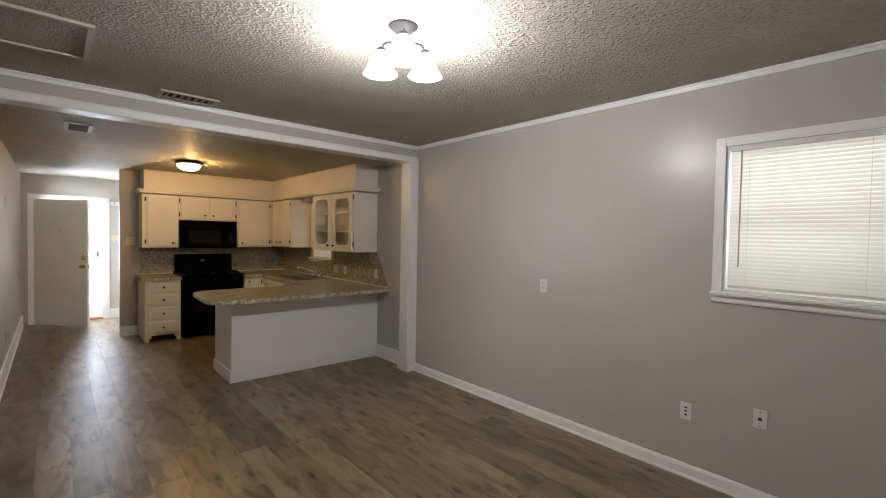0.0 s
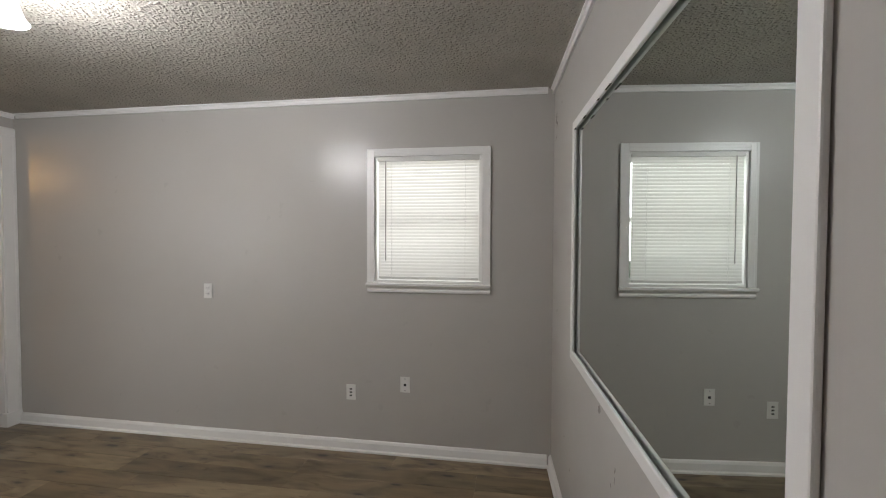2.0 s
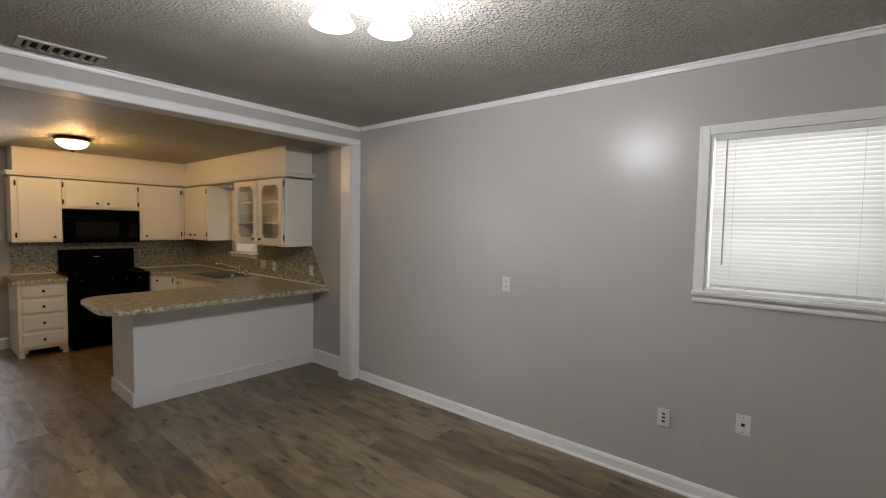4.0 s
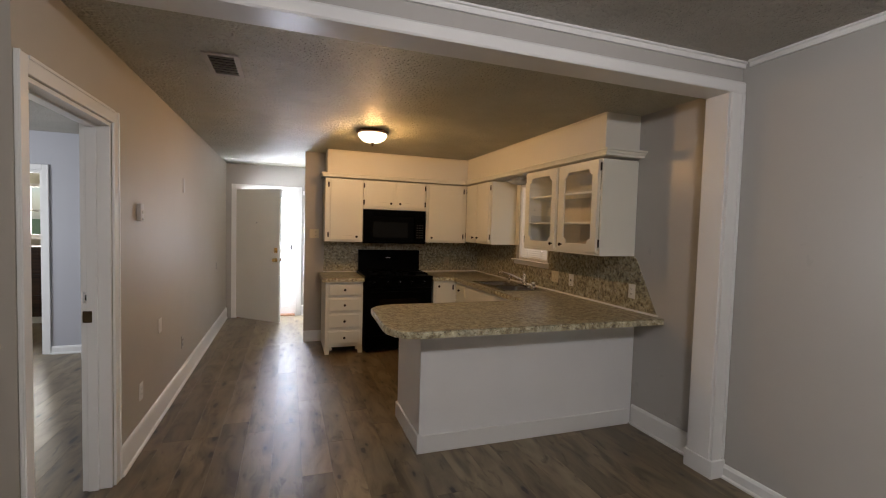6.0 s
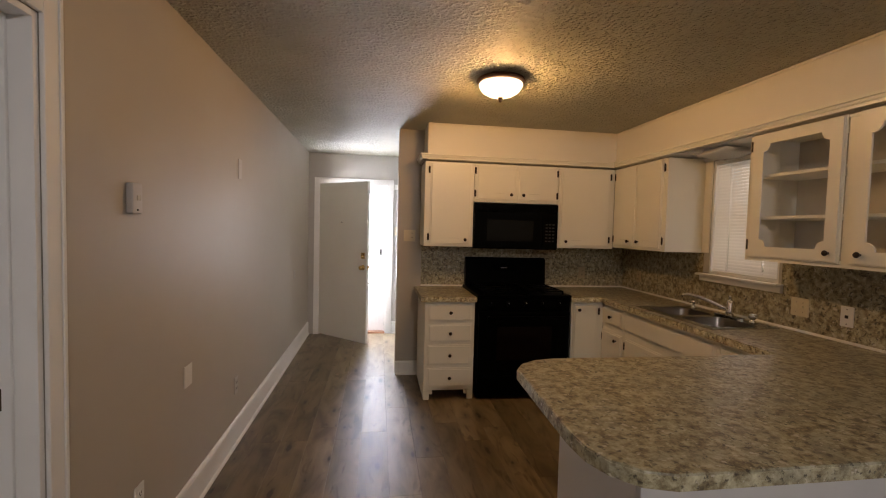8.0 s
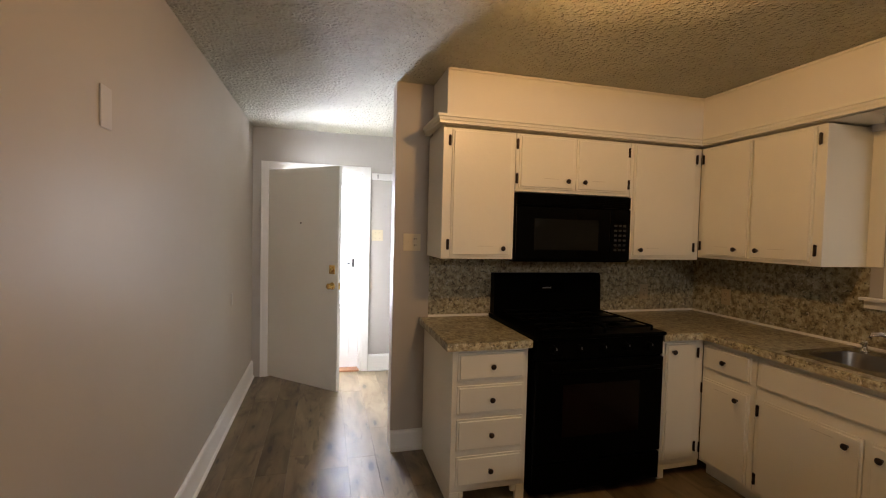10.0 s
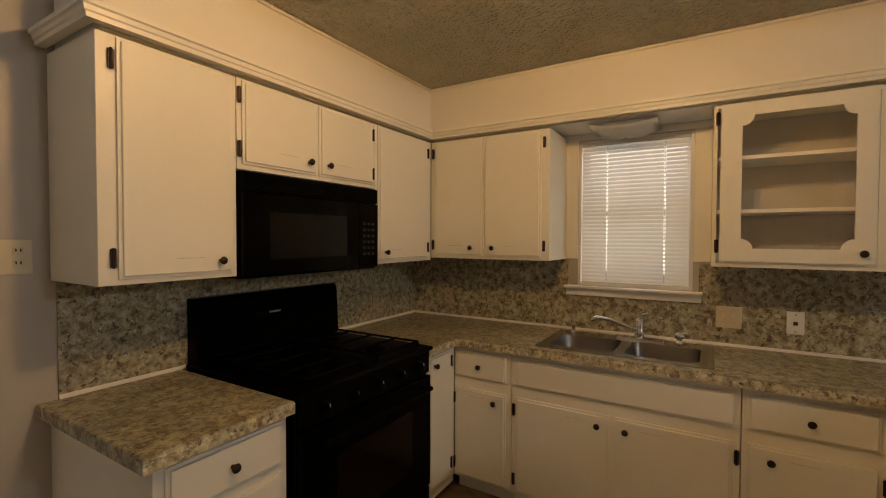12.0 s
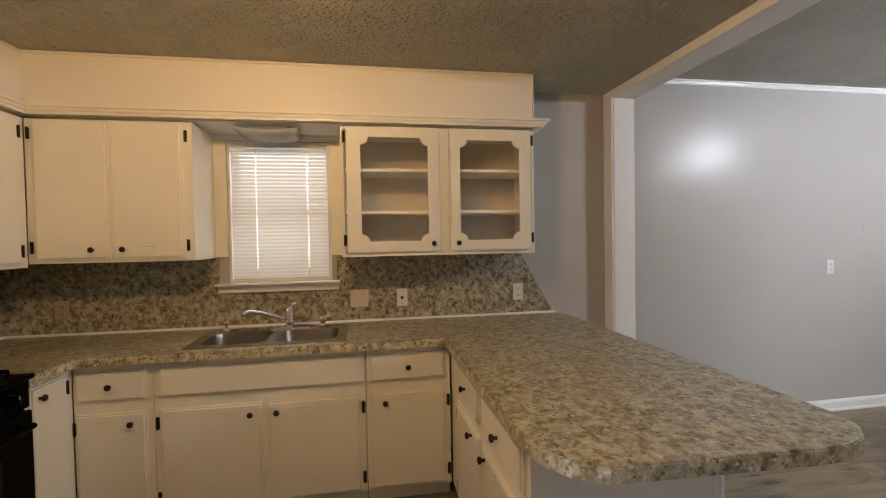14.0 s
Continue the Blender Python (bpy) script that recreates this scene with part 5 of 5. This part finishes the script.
# ---- outlets, switches and wall plates ----
def wall_plate(name, face, u, v, kind, material, label, d=0.001, w=0.072, h=0.116, category="outlet", group=""):
    t = thing(name, at_face(face, u, v - h / 2, d), label, category, group)
    part("cover_plate", fbox(bmesh.new(), face, u - w / 2, u + w / 2, v - h / 2, v + h / 2, d, d + 0.006, 0.0025), material, t)
    if kind == "outlet":
        for dv in (-0.021, 0.021):
            r = part("receptacle", fbox(bmesh.new(), face, u - 0.017, u + 0.017, v + dv - 0.014, v + dv + 0.014, d + 0.006, d + 0.0085, 0.003), material, t)
            for du in (-0.007, 0.007):
                part("slot", fbox(bmesh.new(), face, u + du - 0.0015, u + du + 0.0015, v + dv - 0.003, v + dv + 0.007, d + 0.0086, d + 0.009), M_SLOT, r)
            part("slot", fbox(bmesh.new(), face, u - 0.0025, u + 0.0025, v + dv - 0.011, v + dv - 0.006, d + 0.0086, d + 0.009), M_SLOT, r)
    elif kind == "triple":
        for dv in (-0.024, 0.0, 0.024):
            part("port", fbox(bmesh.new(), face, u - 0.0095, u + 0.0095, v + dv - 0.0055, v + dv + 0.0055, d + 0.006, d + 0.0075, 0.001), M_SLOT, t)
        for dv in (-0.048, 0.048):
            part("screw", fbox(bmesh.new(), face, u - 0.003, u + 0.003, v + dv - 0.003, v + dv + 0.003, d + 0.006, d + 0.0075, 0.001), material, t)
    elif kind == "jack":
        part("jack", fbox(bmesh.new(), face, u - 0.009, u + 0.009, v - 0.01, v + 0.008, d + 0.006, d + 0.009, 0.001), M_SLOT, t)
        for dv in (-0.042, 0.042):
            part("screw", fbox(bmesh.new(), face, u - 0.003, u + 0.003, v + dv - 0.003, v + dv + 0.003, d + 0.006, d + 0.0075, 0.001), M_SLOT, t)
    elif kind == "switch":
        n = max(1, round(w / 0.06))
        for k in range(n):
            c = u + (k - (n - 1) / 2) * 0.046
            part("toggle", fbox(bmesh.new(), face, c - 0.005, c + 0.005, v - 0.006, v + 0.012, d + 0.006, d + 0.018, 0.002), material, t)
            for dv in (-0.03, 0.03):
                part("screw", fbox(bmesh.new(), face, c - 0.003, c + 0.003, v + dv - 0.003, v + dv + 0.003, d + 0.006, d + 0.0075, 0.001), M_CHROME, t)
    elif kind == "mixed":
        part("toggle", fbox(bmesh.new(), face, u - 0.028, u - 0.018, v - 0.006, v + 0.012, d + 0.006, d + 0.018, 0.002), material, t)
        for dv in (-0.021, 0.021):
            rec = part("receptacle", fbox(bmesh.new(), face, u + 0.008, u + 0.038, v + dv - 0.013, v + dv + 0.013, d + 0.006, d + 0.0085, 0.003), material, t)
            for du in (0.016, 0.028):
                part("slot", fbox(bmesh.new(), face, u + du - 0.002, u + du + 0.002, v + dv - 0.003, v + dv + 0.007, d + 0.0086, d + 0.009), M_SLOT, rec)
    return t


wall_plate("wall_outlet", E, 2.146, 1.175, "outlet", M_PLATE, "white wall outlet at mid height")
wall_plate("wall_outlet", E, 0.97, 0.443, "triple", M_PLATE, "white wall plate with three dark sockets near the floor")
wall_plate("phone_jack", E, 0.555, 0.522, "jack", M_PLATE, "white jack plate near the floor", category="jack plate")
SE = ("-x", XE - 0.008)
SN = ("-y", YK - 0.008)
wall_plate("wall_outlet", SE, 4.798, 1.075, "outlet", M_PLATE, "white outlet on the splashback")
wall_plate("wall_outlet", SE, 5.618, 1.067, "jack", M_PLATE, "white safety outlet on the splashback")
wall_plate("wall_switch", SE, 5.903, 1.071, "switch", M_IVORY, "ivory double switch plate on the splashback", w=0.118, category="light switch")
wall_plate("wall_outlet", SE, 7.654, 1.067, "outlet", mat("tan_plastic", (0.42, 0.34, 0.22), 0.4), "tan outlet on the splashback by the corner")
wall_plate("wall_outlet", SN, 3.02, 1.07, "outlet", bpy.data.materials["tan_plastic"], "tan outlet on the splashback by the stove")
wall_plate("wall_switch", N_K, 1.162, 1.424, "mixed", M_IVORY, "ivory plate with a switch and an outlet", w=0.118, category="light switch")
wall_plate("wall_switch", N_D, 1.13, 1.445, "switch", M_IVORY, "ivory double light switch by the front door", w=0.118, category="light switch")
wall_plate("wall_outlet", W, 5.40, 0.375, "outlet", M_PLATE, "white hallway outlet near the floor")
wall_plate("wall_outlet", W, 6.64, 0.40, "outlet", M_WALL, "painted-over hallway outlet near the floor")
wall_plate("door_chime", W, 6.71, 1.874, "blank", M_AGED, "small white door chime box on the hallway wall", w=0.075, h=0.135, category="door chime")
wall_plate("blank_plate", W, 5.87, 0.725, "blank", paint("filler_patch", (0.74, 0.71, 0.67), 0.6), "pale filler patch on the hallway wall", w=0.09, h=0.11, category="wall patch")
wall_plate("blank_plate", W, 8.746, 0.936, "blank", M_WALL, "small painted plate on the hallway wall", w=0.06, h=0.09, category="wall plate")
th = thing("thermostat", at_face(W, 5.36, 1.532, 0.001), "small white thermostat on the hallway wall", "thermostat")
part("body", fbox(bmesh.new(), W, 5.325, 5.395, 1.534, 1.652, 0.001, 0.028, 0.006), M_AGED, th)
part("dial", fbox(bmesh.new(), W, 5.348, 5.372, 1.585, 1.605, 0.0285, 0.032, 0.003), M_VENT, th)
part("lever", fbox(bmesh.new(), W, 5.350, 5.354, 1.545, 1.552, 0.0285, 0.033), M_SLOT, th)

# ---- entry: hook board and window ----
hk = thing("coat_hook_board", (1.5, YD, 2.02), "white board with coat hooks by the front door", "coat rack")
part("board", nbox(1.062, 2.2, YD - 0.02, YD - 0.001, 2.025, 2.095, 0.003), M_TRIM, hk)
for u in (1.12, 1.45, 1.78, 2.1):
    part("hook", tube(bmesh.new(), [(u, YD - 0.021, 2.07), (u, YD - 0.05, 2.075), (u, YD - 0.055, 2.05), (u, YD - 0.045, 2.04)], 0.004, 6), M_BRONZE, hk)
ew = thing("window_4", (1.82, YD, 0.30), "tall bright entry window with a pale frame", "window", "", "structure")
part("window_frame", plate_2d(bmesh.new(), [(EW[0] + 0.001, EW[2] + 0.001), (EW[1] - 0.001, EW[2] + 0.001), (EW[1] - 0.001, EW[3] - 0.001), (EW[0] + 0.001, EW[3] - 0.001)], [[(EW[0] + 0.03, EW[2] + 0.03), (EW[1] - 0.03, EW[2] + 0.03), (EW[1] - 0.03, 1.25), (EW[0] + 0.03, 1.25)], [(EW[0] + 0.03, 1.29), (EW[1] - 0.03, 1.29), (EW[1] - 0.03, EW[3] - 0.03), (EW[0] + 0.03, EW[3] - 0.03)]], lambda u, v, d: (u, YD + d, v), 0.04, 0.1), M_TRIM, ew)
p = part("pane", nbox(EW[0] + 0.028, EW[1] - 0.028, YD + 0.065, YD + 0.07, EW[2] + 0.028, EW[3] - 0.028), M_GLASS, ew)
p.visible_shadow = False

# ---- bedroom ceiling fan ----
FC = Vector((-2.05, 6.15, 2.2))
fan = thing("ceiling_fan", FC, "bronze ceiling fan with walnut blades, at rest", "ceiling fan")
part("rod", lathe(bmesh.new(), [(0.05, 0.24), (0.06, 0.284)], FC, 16), M_BRONZE, fan)
part("stem", lathe(bmesh.new(), [(0.012, 0.05), (0.012, 0.245)], FC, 12), M_BRONZE, fan)
part("motor", lathe(bmesh.new(), [(0.05, -0.06), (0.10, -0.04), (0.11, 0.0), (0.10, 0.04), (0.03, 0.06)], FC, 24), M_BRONZE, fan, "", True)
for k in range(5):
    bm = plate_2d(bmesh.new(), rounded(0.16, 0.66, -0.06, 0.06, 0.04), [], lambda u, v, w: (u, v, w), -0.004, 0.004)
    bmesh.ops.transform(bm, matrix=Matrix.Translation(FC) @ pose(0, 0, 0, 0, 0, 28 + 72 * k) @ pose(0, 0, 0, 10, 0, 0), verts=bm.verts)
    part("blade", bm, M_FANWOOD, fan)

# ---- floor planks ----
PW, PL = 0.183, 1.22
floor = solid("floor", nbox(BX0, XE, YS, 10.45, -0.05, -0.0045), M_SUBFLOOR, "grey-brown oak-look vinyl plank floor", "floor")
PLANKS = {}


def plank_mesh(w, l):
    key = (round(w, 3), round(l, 3))
    if key not in PLANKS:
        bm = bmesh.new()
        g, c = 0.0003, 0.0007
        x, y = w / 2 - g, l / 2 - g
        lo = [bm.verts.new(p) for p in ((-x, -y, -0.004), (x, -y, -0.004), (x, y, -0.004), (-x, y, -0.004))]
        md = [bm.verts.new(p) for p in ((-x, -y, -c), (x, -y, -c), (x, y, -c), (-x, y, -c))]
        x, y = x - c, y - c
        hi = [bm.verts.new(p) for p in ((-x, -y, 0), (x, -y, 0), (x, y, 0), (-x, y, 0))]
        for p, q in ((lo, md), (md, hi)):
            for i in range(4):
                j = (i + 1) % 4
                bm.faces.new((p[i], p[j], q[j], q[i]))
        bm.faces.new(hi)
        PLANKS[key] = to_mesh("plank", bm, M_PLANK)
    return PLANKS[key]


rng = random.Random(5)


def lay(x0, x1, y0, y1):
    col = math.floor((x0 - XE) / PW)
    x = x0
    while x < x1 - 0.01:
        edge = min(XE + (math.floor((x - XE) / PW + 1e-6) + 1) * PW, x1)
        w = edge - x
        y = y0
        first = round(rng.uniform(0.2, 1.0) * PL, 1)
        while y < y1 - 0.02:
            l = min(first if y == y0 else PL, y1 - y)
            piece("plank", plank_mesh(w, l), (x + w / 2, y + l / 2, 0), floor)
            y += l
        x = edge


lay(XW, XE, YS, YD)
lay(-3.4, XW, 4.3, BY1)
rest = bmesh.new()
for x0, x1, y0, y1 in ((-1.4, XW, YS, YB + 0.14), (-3.4, -1.4, BY1, 10.45), (BX0, XW, BY0, 4.3), (BX0, -3.4, 4.3, BY1)):
    x = x0
    while x < x1 - 0.01:
        box(rest, x + 0.001, min(x + PW, x1) - 0.001, y0, y1, -0.004, 0.0)
        x += PW
tagged(part("floor_rest", rest, M_PLANK, floor), "", "", "", "stuff")
